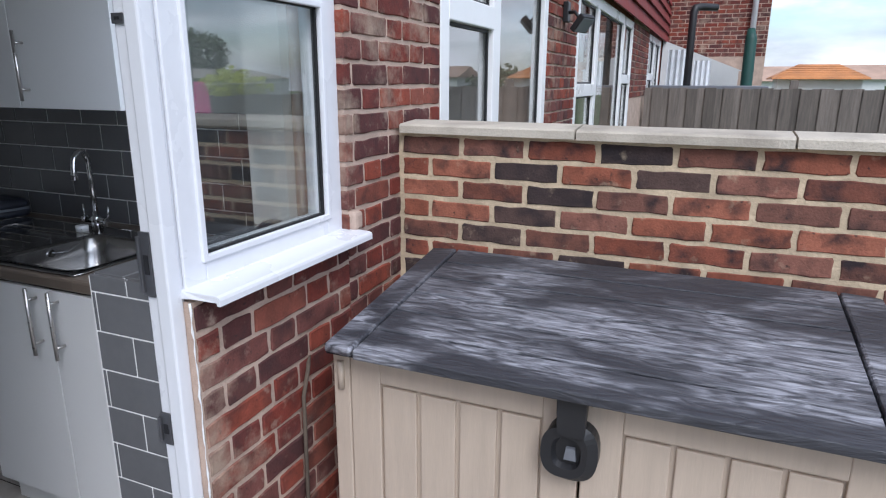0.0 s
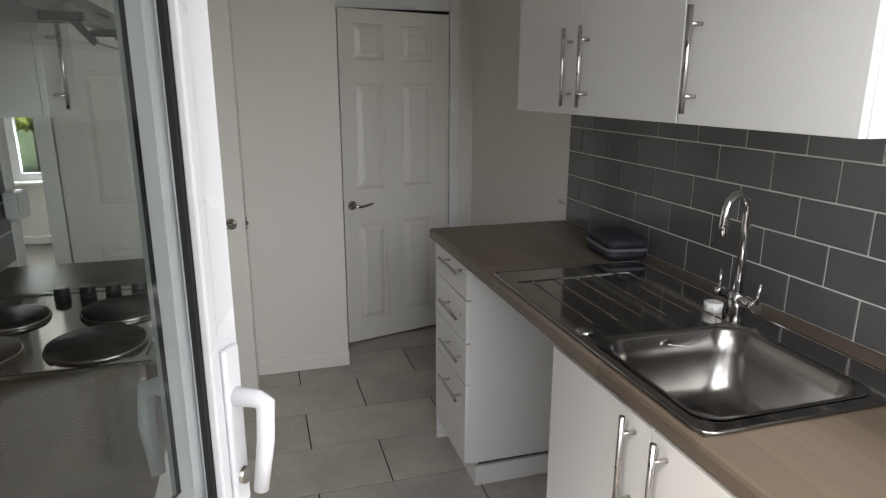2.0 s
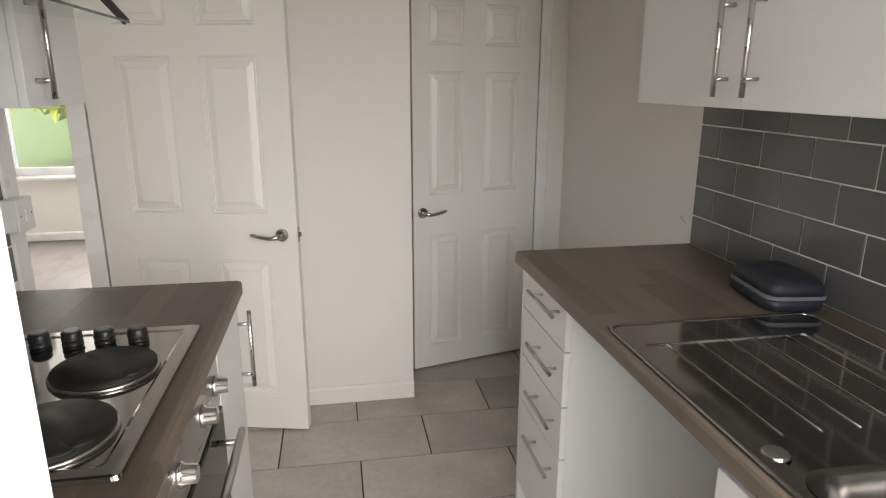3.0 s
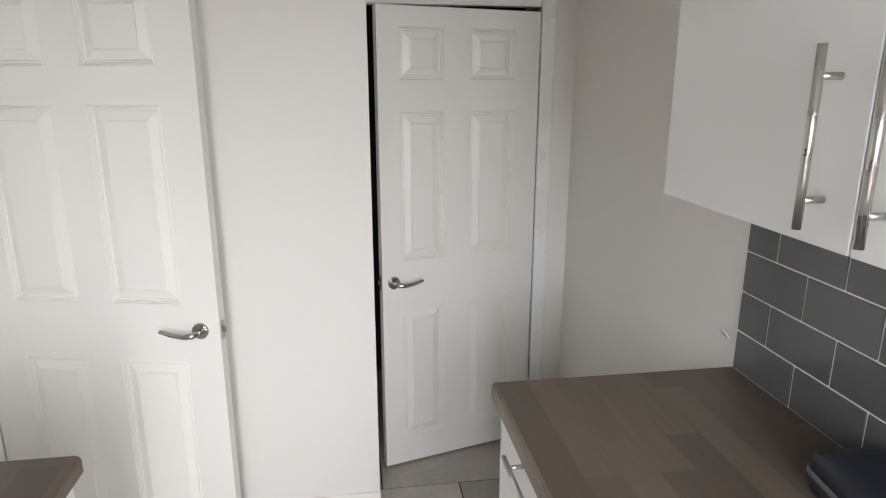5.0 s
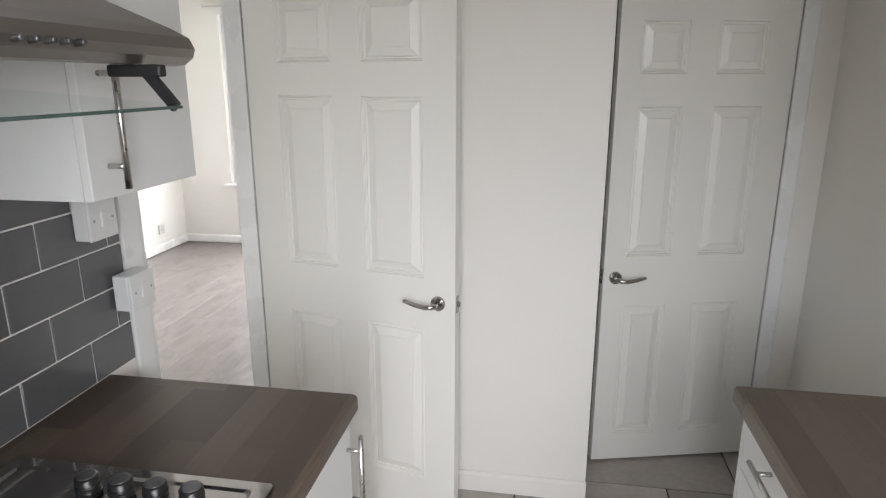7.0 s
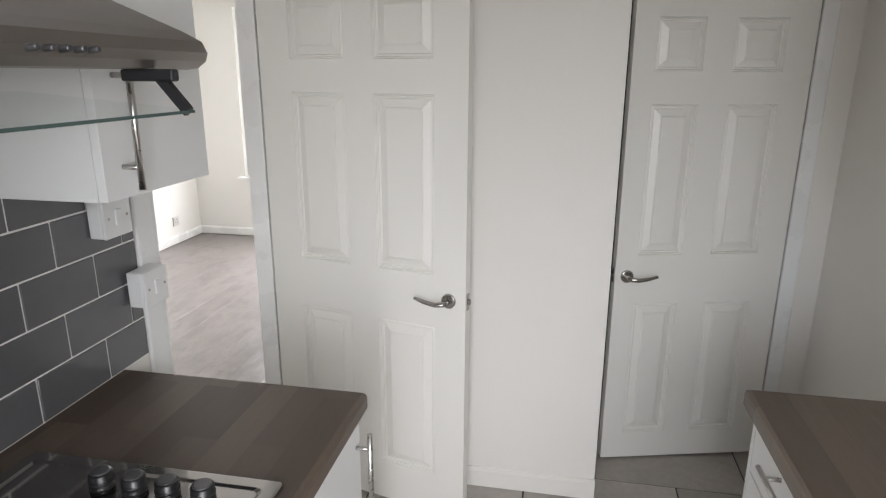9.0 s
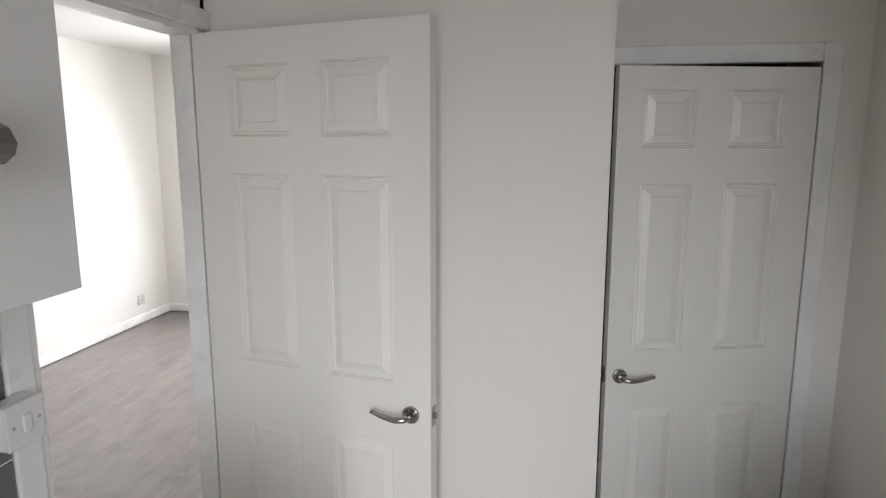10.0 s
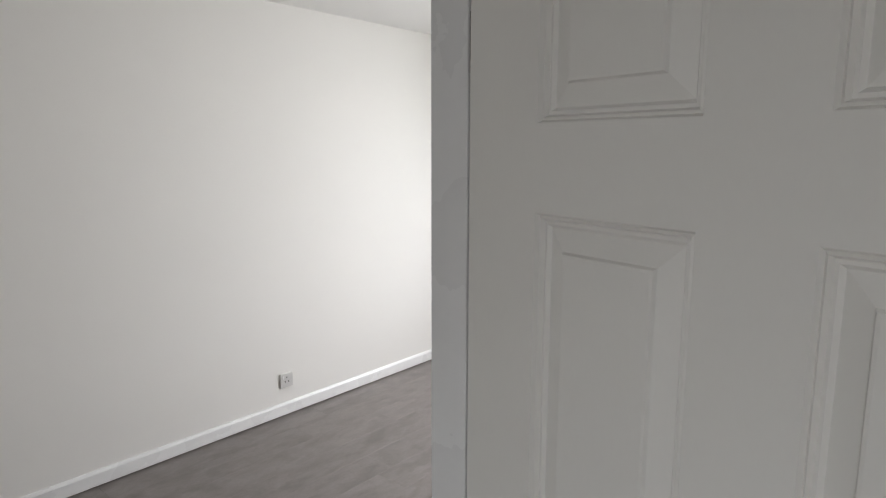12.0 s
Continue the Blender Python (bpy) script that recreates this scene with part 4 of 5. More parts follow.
hob = thing("hob", (-2.70, 0.16, WT1), "stainless steel electric hob with four solid hotplates", "hob")
HX0, HX1, HY0, HY1 = -2.992, -2.412, -0.095, 0.413
hp = rings([rrect(HX0 + a, HX1 - a, HY0 + a, HY1 - a, 0.012, z, 4) for a, z in ((0, WT1 + 0.001), (0.002, WT1 + 0.007), (0.006, WT1 + 0.009), (0.028, WT1 + 0.009), (0.034, WT1 + 0.006))])
part("plate", hp, M_DRAIN, hob)
for cx, cy, r in ((-2.77, 0.28, 0.092), (-2.77, 0.03, 0.082), (-2.54, 0.268, 0.100), (-2.54, 0.03, 0.088)):
    z = WT1 + 0.006
    ring = T([(cx, cy, z), (cx, cy, z + 0.006), (cx, cy, z + 0.007)], [r + 0.005, r + 0.004, r], 32)
    rg = part("trim_ring", ring, M_NICKEL, hob)
    part("hotplate", T([(cx, cy, z + 0.004), (cx, cy, z + 0.013), (cx, cy, z + 0.014), (cx, cy, z + 0.012)], [r, r, r * 0.95, r * 0.3], 32), M_IRON, rg)
for y in (0.105, 0.168, 0.231, 0.297):
    z = WT1 + 0.006
    kb = part("knob", T([(-2.922, y, z), (-2.922, y, z + 0.006), (-2.922, y, z + 0.0065), (-2.922, y, z + 0.026), (-2.922, y, z + 0.029)], [0.021, 0.020, 0.0185, 0.020, 0.016], 22), M_KNOB, hob)
    part("cap", T([(-2.922, y, z + 0.029), (-2.922, y, z + 0.0305), (-2.922, y, z + 0.0315)], [0.0165, 0.0165, 0.013], 20), M_PLATE, kb, "dark satin steel cap")
    part("black_ring", T([(-2.922, y, z + 0.010), (-2.922, y, z + 0.015)], 0.0206, 22), M_BLACK, kb)

lu = thing("wall_unit", (-3.178, -0.02, 1.42), "narrow white wall cabinet beside the cooker hood", "wall cabinet")
part("side_panel", B(-3.335, -3.319, YL + 0.005, 0.098, 1.42, 2.12), M_CAB, lu)
part("side_panel", B(-3.036, -3.020, YL + 0.005, 0.098, 1.42, 2.12), M_CAB, lu)
part("bottom", B(-3.319, -3.036, YL + 0.005, 0.098, 1.42, 1.436), M_CAB, lu)
dr = part("door", B(-3.335, -3.020, 0.099, 0.116, 1.42, 2.12, bevel=0.0015), M_CAB, lu)
cabinet_handle("handle", (-3.067, 0.150, 1.437), (-3.067, 0.150, 1.665), dr, (0, 1, 0))
lu2 = thing("wall_unit", (-2.2, -0.02, 1.42), "white wall cabinet on the near side of the hood", "wall cabinet")
part("body", B(-2.40, -2.0, YL + 0.005, 0.098, 1.42, 2.12), M_CAB, lu2)
part("door", B(-2.40, -2.0, 0.099, 0.116, 1.42, 2.12, bevel=0.0015), M_CAB, lu2)

hood = thing("cooker_hood", (-2.72, 0.05, 1.60), "stainless steel visor cooker hood with glass front flap", "cooker hood")
prof = [(YL + 0.004, 1.672), (0.24, 1.668), (0.262, 1.640), (0.29, 1.636), (0.308, 1.638), (0.322, 1.648), (0.326, 1.66), (0.318, 1.676), (0.29, 1.690), (0.177, 1.736), (0.06, 1.80), (YL + 0.004, 1.90)]
part("canopy", prism(prof, -3.015, -2.415), M_HOOD, hood)
part("filter", B(-2.98, -2.45, -0.12, 0.22, 1.655, 1.667, bevel=0.003), M_ZIP, hood)
part("visor", prism([(0.085, 1.600), (0.355, 1.578), (0.355, 1.583), (0.085, 1.605)], -2.915, -2.475), M_VISOR, hood, "clear glass flap")
part("visor_edge", B(-2.915, -2.475, 0.3550, 0.3575, 1.5785, 1.5825), M_GEDGE, hood, "green polished glass edge")
for x in (-2.905, -2.485):
    arm = B(x - 0.008, x + 0.008, 0.262, 0.341, 1.620, 1.636, bevel=0.003)
    add(arm, prism([(0.304, 1.630), (0.322, 1.630), (0.359, 1.585), (0.350, 1.575)], x - 0.005, x + 0.005))
    part("visor_arm", arm, M_BLACK, hood)
for k in range(5):
    x = -2.77 + k * 0.022
    part("button", T([(x, 0.315, 1.655), (x, 0.334, 1.657), (x, 0.336, 1.657)], [0.0045, 0.004, 0.003], 12), M_PLATE, hood)


def wall_switch(x, z, y, size, deep, label):
    s = thing("fused_switch", (x, y, z), label, "switch")
    h = size / 2
    part("back_box", B(x - h, x + h, y, y + deep, z - h, z + h, bevel=0.004), M_SWITCH, s)
    fp = part("face_plate", B(x - h - 0.001, x + h + 0.001, y + deep, y + deep + 0.008, z - h - 0.001, z + h + 0.001, bevel=0.003), M_SWITCH, s)
    part("rocker", B(x - 0.009, x + 0.009, y + deep + 0.006, y + deep + 0.013, z - 0.018, z + 0.018, bevel=0.002), M_SWITCH, fp)
    for dx in (-0.03, 0.03):
        part("screw", T([(x + dx, y + deep + 0.007, z), (x + dx, y + deep + 0.0095, z)], 0.0035, 10), M_NICKEL, fp)
    return s


wall_switch(-3.325, 1.320, YL + 0.011, 0.088, 0.034, "white surface-mounted fused switch under the cabinet")
wall_switch(-3.415, 1.126, YL + 0.015, 0.088, 0.040, "white surface-mounted switch box on the door casing")


def socket(x, z, label):
    s = thing("wall_socket", (x, -2.82, z), label, "socket", "lounge sockets")
    part("face_plate", B(x - 0.045, x + 0.045, -2.819, -2.808, z - 0.045, z + 0.045, bevel=0.003), M_SOCKET, s)
    for dx, dz in ((0, 0.018), (-0.012, -0.008), (0.012, -0.008)):
        part("slot", B(x + dx - 0.003, x + dx + 0.003, -2.809, -2.807, z + dz - 0.005, z + dz + 0.005), M_BLACK, s)
    part("rocker", B(x + 0.022, x + 0.034, -2.808, -2.803, z + 0.012, z + 0.03, bevel=0.002), M_SWITCH, s)


socket(-5.77, 0.225, "steel-faced single wall socket above the skirting")
socket(-7.52, 0.225, "steel-faced single wall socket near the corner")

# ---------------------------------------------------------------- lounge front window
w2 = thing("window_2", (-8.03, -1.36, WZ0), "white plastic lounge front window", "window", kind="structure")
f2 = bmesh.new()
for y0, y1, z0, z1 in ((WY0, WY0 + 0.07, WZ0, WZ1), (WY1 - 0.07, WY1, WZ0, WZ1), (WY0 + 0.07, WY1 - 0.07, WZ0, WZ0 + 0.07), (WY0 + 0.07, WY1 - 0.07, WZ1 - 0.07, WZ1), (-1.62, -1.54, WZ0 + 0.07, WZ1 - 0.07)):
    box(f2, -8.07, -8.0, y0, y1, z0, z1, 0.004)
part("window_frame", f2, M_UPVC, w2)
for y0, y1 in ((WY0 + 0.07, -1.62), (-1.54, WY1 - 0.07)):
    pn = part("pane", B(-8.04, -8.034, y0, y1, WZ0 + 0.07, WZ1 - 0.07), M_GLASS, w2)
    pn.visible_shadow = False
part("window_sill", B(-8.0, -7.87, WY0 - 0.05, WY1 + 0.05, WZ0 - 0.03, WZ0 - 0.002, bevel=0.006), M_TRIM, w2)
rail = T([(-7.90, WY0 - 0.12, 2.29), (-7.90, WY1 + 0.1, 2.29)], 0.010, 10)
for y in (WY0 - 0.1, WY1 + 0.08):
    tube(rail, [(-7.95, y, 2.29), (-7.90, y, 2.29)], 0.008, 8)
solid("curtain_rail", rail, M_SWITCH, "white curtain rail over the lounge window", "curtain rail")

rs = random.Random(4)
bead = [(-1.113 + rs.uniform(-0.001, 0.001), 1.0445 + rs.uniform(-0.0015, 0.0015), -0.05 + k * 0.022) for k in range(51)]
seal = T(bead, [rs.choice((0.0008, 0.0012, 0.002, 0.003)) for k in bead], 6)
solid("sealant_bead", seal, M_TRIM, "broken white sealant between door frame and brickwork", "sealant", "structure")
lump = rings([rrect(-1.365, -1.300, 1.575, 1.650, 0.02, 1.0725), rrect(-1.37, -1.295, 1.57, 1.655, 0.02, 1.083), rrect(-1.355, -1.31, 1.585, 1.64, 0.018, 1.098)], close_first=True, smooth=True)
solid("dark_cloth", lump, M_CASE, "small crumpled dark cloth on the tiled window ledge", "cloth")

# ---------------------------------------------------------------- yard: storage box
sb = thing("storage_box", (-0.32, 1.68, -0.155), "beige resin garden storage box with a charcoal wood-grain lid", "storage box")
X0, X1, YB0, YB1 = -0.985, 0.345, 1.395, 2.025
ZB, ZF = 0.958, 0.872                       # lid height at the wall and at the front
body = bmesh.new()
box(body, X0, X0 + 0.03, YB0, YB1, -0.155, 0.83, 0.006)
box(body, X1 - 0.03, X1, YB0, YB1, -0.155, 0.83, 0.006)
box(body, X0 + 0.03, X1 - 0.03, YB1 - 0.03, YB1, -0.155, 0.90)
box(body, X0 + 0.03, X1 - 0.03, YB0 + 0.03, YB1 - 0.03, -0.155, -0.10)
part("body", body, M_BEIGE, sb)
for x0, x1 in ((X0 + 0.052, -0.325), (-0.318, X1 - 0.052)):
    d = bmesh.new()
    y0, y1 = YB0 - 0.004, YB0 + 0.022
    box(d, x0, x0 + 0.088, y0, y1, -0.12, 0.832, 0.003)
    box(d, x1 - 0.088, x1, y0, y1, -0.12, 0.832, 0.003)
    box(d, x0 + 0.088, x1 - 0.088, y0, y1, 0.752, 0.832, 0.003)
    box(d, x0 + 0.088, x1 - 0.088, y0, y1, -0.12, 0.0, 0.003)
    box(d, x0 + 0.088, x1 - 0.088, y0 + 0.013, y1 - 0.002, 0.0, 0.752)
    door = part("door", d, M_BEIGE, sb)
    w = (x1 - x0 - 0.176) / 4
    for k in range(4):
        a = x0 + 0.088 + k * w
        part("slat", B(a + 0.006, a + w - 0.006, y0 + 0.003, y0 + 0.014, 0.006, 0.744, bevel=0.003), M_BEIGE, door)
for x in (X0, X1 - 0.052):
    part("corner_post", B(x, x + 0.050, YB0 - 0.006, YB0 + 0.02, -0.155, 0.832, bevel=0.004), M_BEIGE, sb)
    part("hinge_pin", T([(x + 0.025, YB0 - 0.008, 0.72), (x + 0.025, YB0 - 0.008, 0.80)], 0.010, 10), M_BEIGE, sb)


def lid_z(y):
    return ZF + (ZB - ZF) * (y - 1.312) / (2.036 - 1.312)


def lid_slab(x0, x1, y0, y1, thick, over=0.0, bevel=0.006):
    q = bmesh.new()
    box(q, x0, x1, y0, y1, -thick, over, bevel, 2)
    for v in q.verts:
        v.co.z += lid_z(v.co.y)
    return q



LX, RX, FY, BY = -0.978, 0.36, 1.312, 2.036
lid_base = lid_slab(LX, RX, FY + 0.004, BY, 0.036, -0.011, 0.008)
for v in lid_base.verts:
    out = max((LX + 0.05 - v.co.x) / 0.05, (v.co.x - RX + 0.05) / 0.05)
    if out > 0 and v.co.y < FY + 0.05:
        v.co.y += 0.028 * out * out
lid_part = part("lid", lid_base, M_LIDG, sb, "charcoal wood-grain lid with chalky wear")
n = 6
for k in range(n):
    y0 = FY + k * (BY - 0.004 - FY) / n
    y1 = FY + (k + 1) * (BY - 0.004 - FY) / n
    q = lid_slab(LX + 0.100, RX - 0.112, y0 + (0.0 if k == 0 else 0.0045), y1 - 0.0045, 0.024 if k == 0 else 0.012, 0.0, 0.003)
    part("lid_plank", q, M_LID, lid_part)
for x0, x1, side in ((LX, LX + 0.093, -1), (RX - 0.105, RX, 1)):
    q = lid_slab(x0, x1, FY, BY - 0.004, 0.022, 0.001, 0.008)
    for v in q.verts:
        # outer corners rounded off, outer edge rolled down
        out = (LX + 0.05 - v.co.x) / 0.05 if side < 0 else (v.co.x - RX + 0.05) / 0.05
        if out > 0:
            v.co.z -= 0.008 * out * out
            if v.co.y < FY + 0.05:
                v.co.y += 0.028 * out * out
    part("lid_end_plank", q, M_LID, lid_part)
latch = bmesh.new()
add(latch, prism([(-0.338 - 0.034, 0.845), (-0.338 + 0.034, 0.845), (-0.338 + 0.030, 0.75), (-0.338 - 0.030, 0.75)], 1.338, 1.362, "y"))
for r0, yy in ((0.0, 0),):
    oct_pts = [(-0.338 + 0.062 * math.copysign(abs(math.cos(a)) ** 0.72, math.cos(a)), 0.700 + 0.072 * math.copysign(abs(math.sin(a)) ** 0.8, math.sin(a)))
               for a in [2 * math.pi * i / 28 for i in range(28)]]
    lo = [[(u, 1.392, v) for u, v in oct_pts], [(u, 1.358, v) for u, v in oct_pts],
          [(-0.338 + (u + 0.322) * 0.86, 1.346, 0.700 + (v - 0.700) * 0.86) for u, v in oct_pts],
          [(-0.338 + (u + 0.322) * 0.55, 1.347, 0.700 + (v - 0.700) * 0.55) for u, v in oct_pts],
          [(-0.338 + (u + 0.322) * 0.45, 1.362, 0.700 + (v - 0.700) * 0.45) for u, v in oct_pts]]
    add(latch, rings(lo))
lt = part("latch", latch, M_BLACK, sb, "black plastic hasp latch")
part("latch_eye", prism([(-0.352, 0.682), (-0.324, 0.682), (-0.328, 0.712), (-0.348, 0.712)], 1.352, 1.364, "y"), M_ZIP, lt)
pipe = T([(-1.094, 1.385, -0.15), (-1.094, 1.40, 0.66), (-1.096, 1.43, 0.73), (-1.12, 1.47, 0.75)], 0.006, 10)
solid("waste_pipe", pipe, M_BARK, "thin dusty grey hose low on the brick wall", "pipe")

# ---------------------------------------------------------------- yard: low wall
garden_wall = setting("garden_wall", B(XO - 0.02, 2.2, 2.0536, 2.245, -0.2, 1.343), M_MORTAR, "low multi-coloured brick wall with pale sand mortar", "brick wall")
for x0, x1, dz in ((-1.098, -0.503, 0.0), (-0.497, 0.094, -0.002), (0.100, 0.70, -0.001), (0.706, 1.30, 0.0), (1.306, 2.2, 0.0)):
    q = prism([(2.022, 1.345), (2.022, 1.369), (2.028, 1.375), (2.150, 1.384), (2.277, 1.375), (2.283, 1.369), (2.283, 1.345)], x0, x1)
    cp = part("coping_slab", q, M_COPING, garden_wall)
    cp.location.z += dz

# ---------------------------------------------------------------- next houses
nh = thing("neighbour_house", (-2.0, 7.0, -0.2), "red brick neighbouring terrace with white windows and red hung tiles", "house")
for y0, y1, z0, z1 in ((2.41, 4.10, -0.2, 0.75), (4.10, 4.99, -0.2, 2.6), (4.99, 8.36, -0.2, 0.02), (8.36, 10.3, -0.2, 2.6), (10.3, 12.4, -0.2, 0.9), (12.4, 13.2, -0.2, 2.6),
                       (2.41, 4.10, 2.22, 2.6), (4.99, 8.36, 2.22, 2.6), (10.3, 12.4, 2.22, 2.6)):
    pw_ = part("wall", B(-1.45, XO - 0.010, y0, y1, z0, z1), M_MORTAR_H if y0 in (4.10, 8.36) and z0 < 0 else M_BRICK_FAR, nh)
    if y0 == 4.10:
        nwall = pw_
    if y0 == 8.36:
        npier = pw_
part("wall", B(-1.45, -1.12, 2.06, 13.2, 2.6, 5.2), M_BRICK_FAR, nh)
part("wall", B(-8.0, -7.8, 2.06, 13.2, -0.2, 5.2), M_BRICK_FAR, nh)
part("roof", prism([(-8.3, 5.2), (-0.8, 5.2), (-4.5, 7.3)], 2.06, 13.2, "y"), M_ROOF, nh)
room = bmesh.new()
box(room, -4.2, -1.46, 2.06, 13.2, 2.45, 2.55)
box(room, -4.3, -4.2, 2.06, 13.2, -0.2, 2.55)
box(room, -4.2, -1.46, 2.06, 13.2, -0.2, 0.0)
part("inside", room, M_WALL2, nh)
# hung tiles: courses of overlapping strips above the windows
for k in range(17):
    z = 2.22 + k * 0.165
    q = prism([(XO + 0.012, z + 0.20), (XO + 0.055, z), (XO + 0.075, z), (XO + 0.030, z + 0.20)], 2.45, 13.2, "y")
    part("tile_course", q, M_HANG, nh)


def nb_window(y0, y1, z0, z1, mull, trans):
    w = part("window", B(-1.20, -1.19, y0 + 0.02, y1 - 0.02, z1 - 0.03, z1 - 0.02), M_UPVC_N, nh)
    f = bmesh.new()
    ys = [y0] + mull + [y1]
    for y in (y0, y1 - 0.09):
        box(f, -1.19, -1.115, y, y + 0.09, z0, z1, 0.005)
    for y in mull:
        box(f, -1.19, -1.115, y - 0.055, y + 0.055, z0 + 0.09, z1 - 0.09, 0.005)
    for z in (z0, z1 - 0.09):
        box(f, -1.19, -1.115, y0 + 0.09, y1 - 0.09, z, z + 0.09, 0.005)
    for a, b, z in trans:
        box(f, -1.188, -1.112, a, b, z - 0.05, z + 0.05, 0.005)
    part("frame", f, M_UPVC_N, w)
    part("sill", B(-1.19, -1.05, y0 - 0.04, y1 + 0.04, z0 - 0.035, z0 - 0.002, bevel=0.006), M_UPVC_N, w)
    for a, b in zip(ys, ys[1:]):
        p = part("pane", B(-1.156, -1.152, a + 0.05, b - 0.05, z0 + 0.08, z1 - 0.08), M_GLASS, w)
        p.visible_shadow = False
        cuts = [z0 + 0.09] + [z for ta, tb, z in trans if a - 0.1 < (ta + tb) / 2 < b + 0.1] + [z1 - 0.09]
        for i, (c, e) in enumerate(zip(cuts, cuts[1:])):
            c, e = c + (0.05 if i else 0), e - (0.05 if i + 2 < len(cuts) else 0)
            ga, gb_ = a + (0.09 if a == y0 else 0.055), b - (0.09 if b == y1 else 0.055)
            for u0, u1, v0, v1 in ((ga, ga + 0.014, c, e), (gb_ - 0.014, gb_, c, e), (ga + 0.014, gb_ - 0.014, c, c + 0.014), (ga + 0.014, gb_ - 0.014, e - 0.014, e)):
                part("gasket", B(-1.151, -1.140, u0, u1, v0, v1), M_RUBBER, w)


nb_window(2.42, 4.10, 0.76, 2.215, [3.11], [(2.5, 3.06, 1.80)])
nb_window(5.0, 8.36, 0.03, 2.215, [5.9, 7.55], [(5.05, 5.85, 1.45), (7.6, 8.3, 1.55)])
nb_window(10.32, 12.38, 0.92, 2.215, [11.3], [(10.4, 11.25, 1.6)])

fl_ = thing("flood_lamp", (-1.05, 4.45, 1.78), "black outdoor flood lamp fixed to a brick pier", "outdoor lamp")
hb = B(-0.075, 0.075, -0.020, 0.020, -0.060, 0.060, bevel=0.006)
hb.transform(pose(-0.97, 4.44, 1.885, 40, 0, 70))
part("housing", hb, M_BLACK, fl_)
gb = B(-0.066, 0.066, -0.024, -0.020, -0.050, 0.050)
gb.transform(pose(-0.97, 4.44, 1.885, 40, 0, 70))
part("lens", gb, M_ZIP, fl_)
part("bracket", T([(-1.09, 4.50, 1.96), (-1.03, 4.47, 1.96), (-0.985, 4.45, 1.91)], 0.012, 8), M_BLACK, fl_)
part("junction_box", B(-1.112, -1.075, 4.47, 4.55, 1.90, 2.03, bevel=0.006), M_BLACK, fl_)

ex = thing("rear_extension", (0.1, 14.0, -0.2), "red brick rear extension of a house further along", "house")
e_ = bmesh.new()
box(e_, -1.1, 0.62, 13.22, 17.0, -0.2, 6.0)
ewall = part("wall", e_, M_MORTAR_H, ex)
part("roof", prism([(13.0, 6.0), (17.2, 6.0), (15.1, 7.4)], -1.2, 0.75), M_ROOF, ex)
part("white_pipe", T([(0.36, 13.15, 1.9), (0.36, 13.15, 6.0)], 0.05, 10), M_UPVC, ex)
pl = solid("wrapped_pipe", T([(0.30, 11.95, -0.2), (0.32, 11.95, 1.3), (0.31, 11.95, 2.2), (0.30, 12.0, 2.36)], [0.085, 0.095, 0.09, 0.06], 12), M_GREENP, "dark green wrapped pipe standing behind the fence", "pipe")
bp = T([(-0.55, 10.6, -0.2), (-0.55, 10.6, 2.52), (-0.53, 10.62, 2.58), (-0.45, 10.7, 2.60), (-0.25, 10.9, 2.60)], 0.055, 10)
solid("black_pipe", bp, M_BLACK, "black bent flue pipe rising above the fence", "pipe")
lean = bmesh.new()
box(lean, -1.1, 0.20, 12.6, 13.1, -0.2, 1.72)
add(lean, prism([(-1.1, 2.25), (0.25, 1.72), (-1.1, 1.72)], 12.6, 13.1, "y"))
solid("lean_to", lean, M_PALE, "pale rendered lean-to wall behind the fence", "outbuilding")
for x0, x1, z1 in ((-0.9, -0.60, 2.02), (-0.50, -0.24, 1.85)):
    n = 20
    wave = [(x0 + (x1 - x0) * i / n, 11.2 + 0.025 * math.sin(i * 1.1)) for i in range(n + 1)]
    ws = prism(wave + [(x, y + 0.01) for x, y in reversed(wave)], 1.0, z1, "z")
    solid("washing", ws, M_CLOTH, "white sheet hung out to dry behind the fence", "laundry")
sd = thing("orange_shed", (2.0, 17.0, -0.2), "garden shed with a bright orange hipped roof", "shed")
part("wall", B(1.12, 2.76, 16.5, 18.0, -0.2, 1.62), M_PALE, sd)
r_ = rings([[(0.98, 16.3, 1.60), (2.88, 16.3, 1.60), (2.88, 18.2, 1.60), (0.98, 18.2, 1.60)], [(1.0, 16.32, 1.64), (2.86, 16.32, 1.64), (2.86, 18.18, 1.64), (1.0, 18.18, 1.64)],
            [(1.55, 17.0, 1.93), (2.35, 17.0, 1.93), (2.35, 17.4, 1.93), (1.55, 17.4, 1.93)]], close_first=True)
part("roof", r_, M_ORANGE, sd)
for k in range(1, 6):
    f = k / 6
    part("roof_batten", T([(1.0 + 0.55 * f, 16.31 + 0.68 * f, 1.643 + 0.29 * f), (2.86 - 0.51 * f, 16.31 + 0.68 * f, 1.643 + 0.29 * f)], 0.004, 6), M_ORANGE, sd)
fr_ = B(-1.05, 0.55, 10.25, 12.0, 1.40, 1.47, bevel=0.01)
solid("shed_roof", fr_, M_ZIP, "flat grey felt shed roof just above the fence", "shed roof")
fence = thing("fence", (1.0, 9.9, -0.2), "weathered grey-brown vertical board fence", "fence")
for k in range(42):
    x = -1.08 + k * 0.118
    t = 1.44 + 0.008 * math.sin(k * 2.1)
    o, s = (0.020, 0.014) if k % 2 else (0.0, 0.0)
    part("board", B(x - s, x + 0.117 + s, 9.868 - o, 9.886 - o, -0.2, t, bevel=0.003, seg=1), M_FENCE, fence)
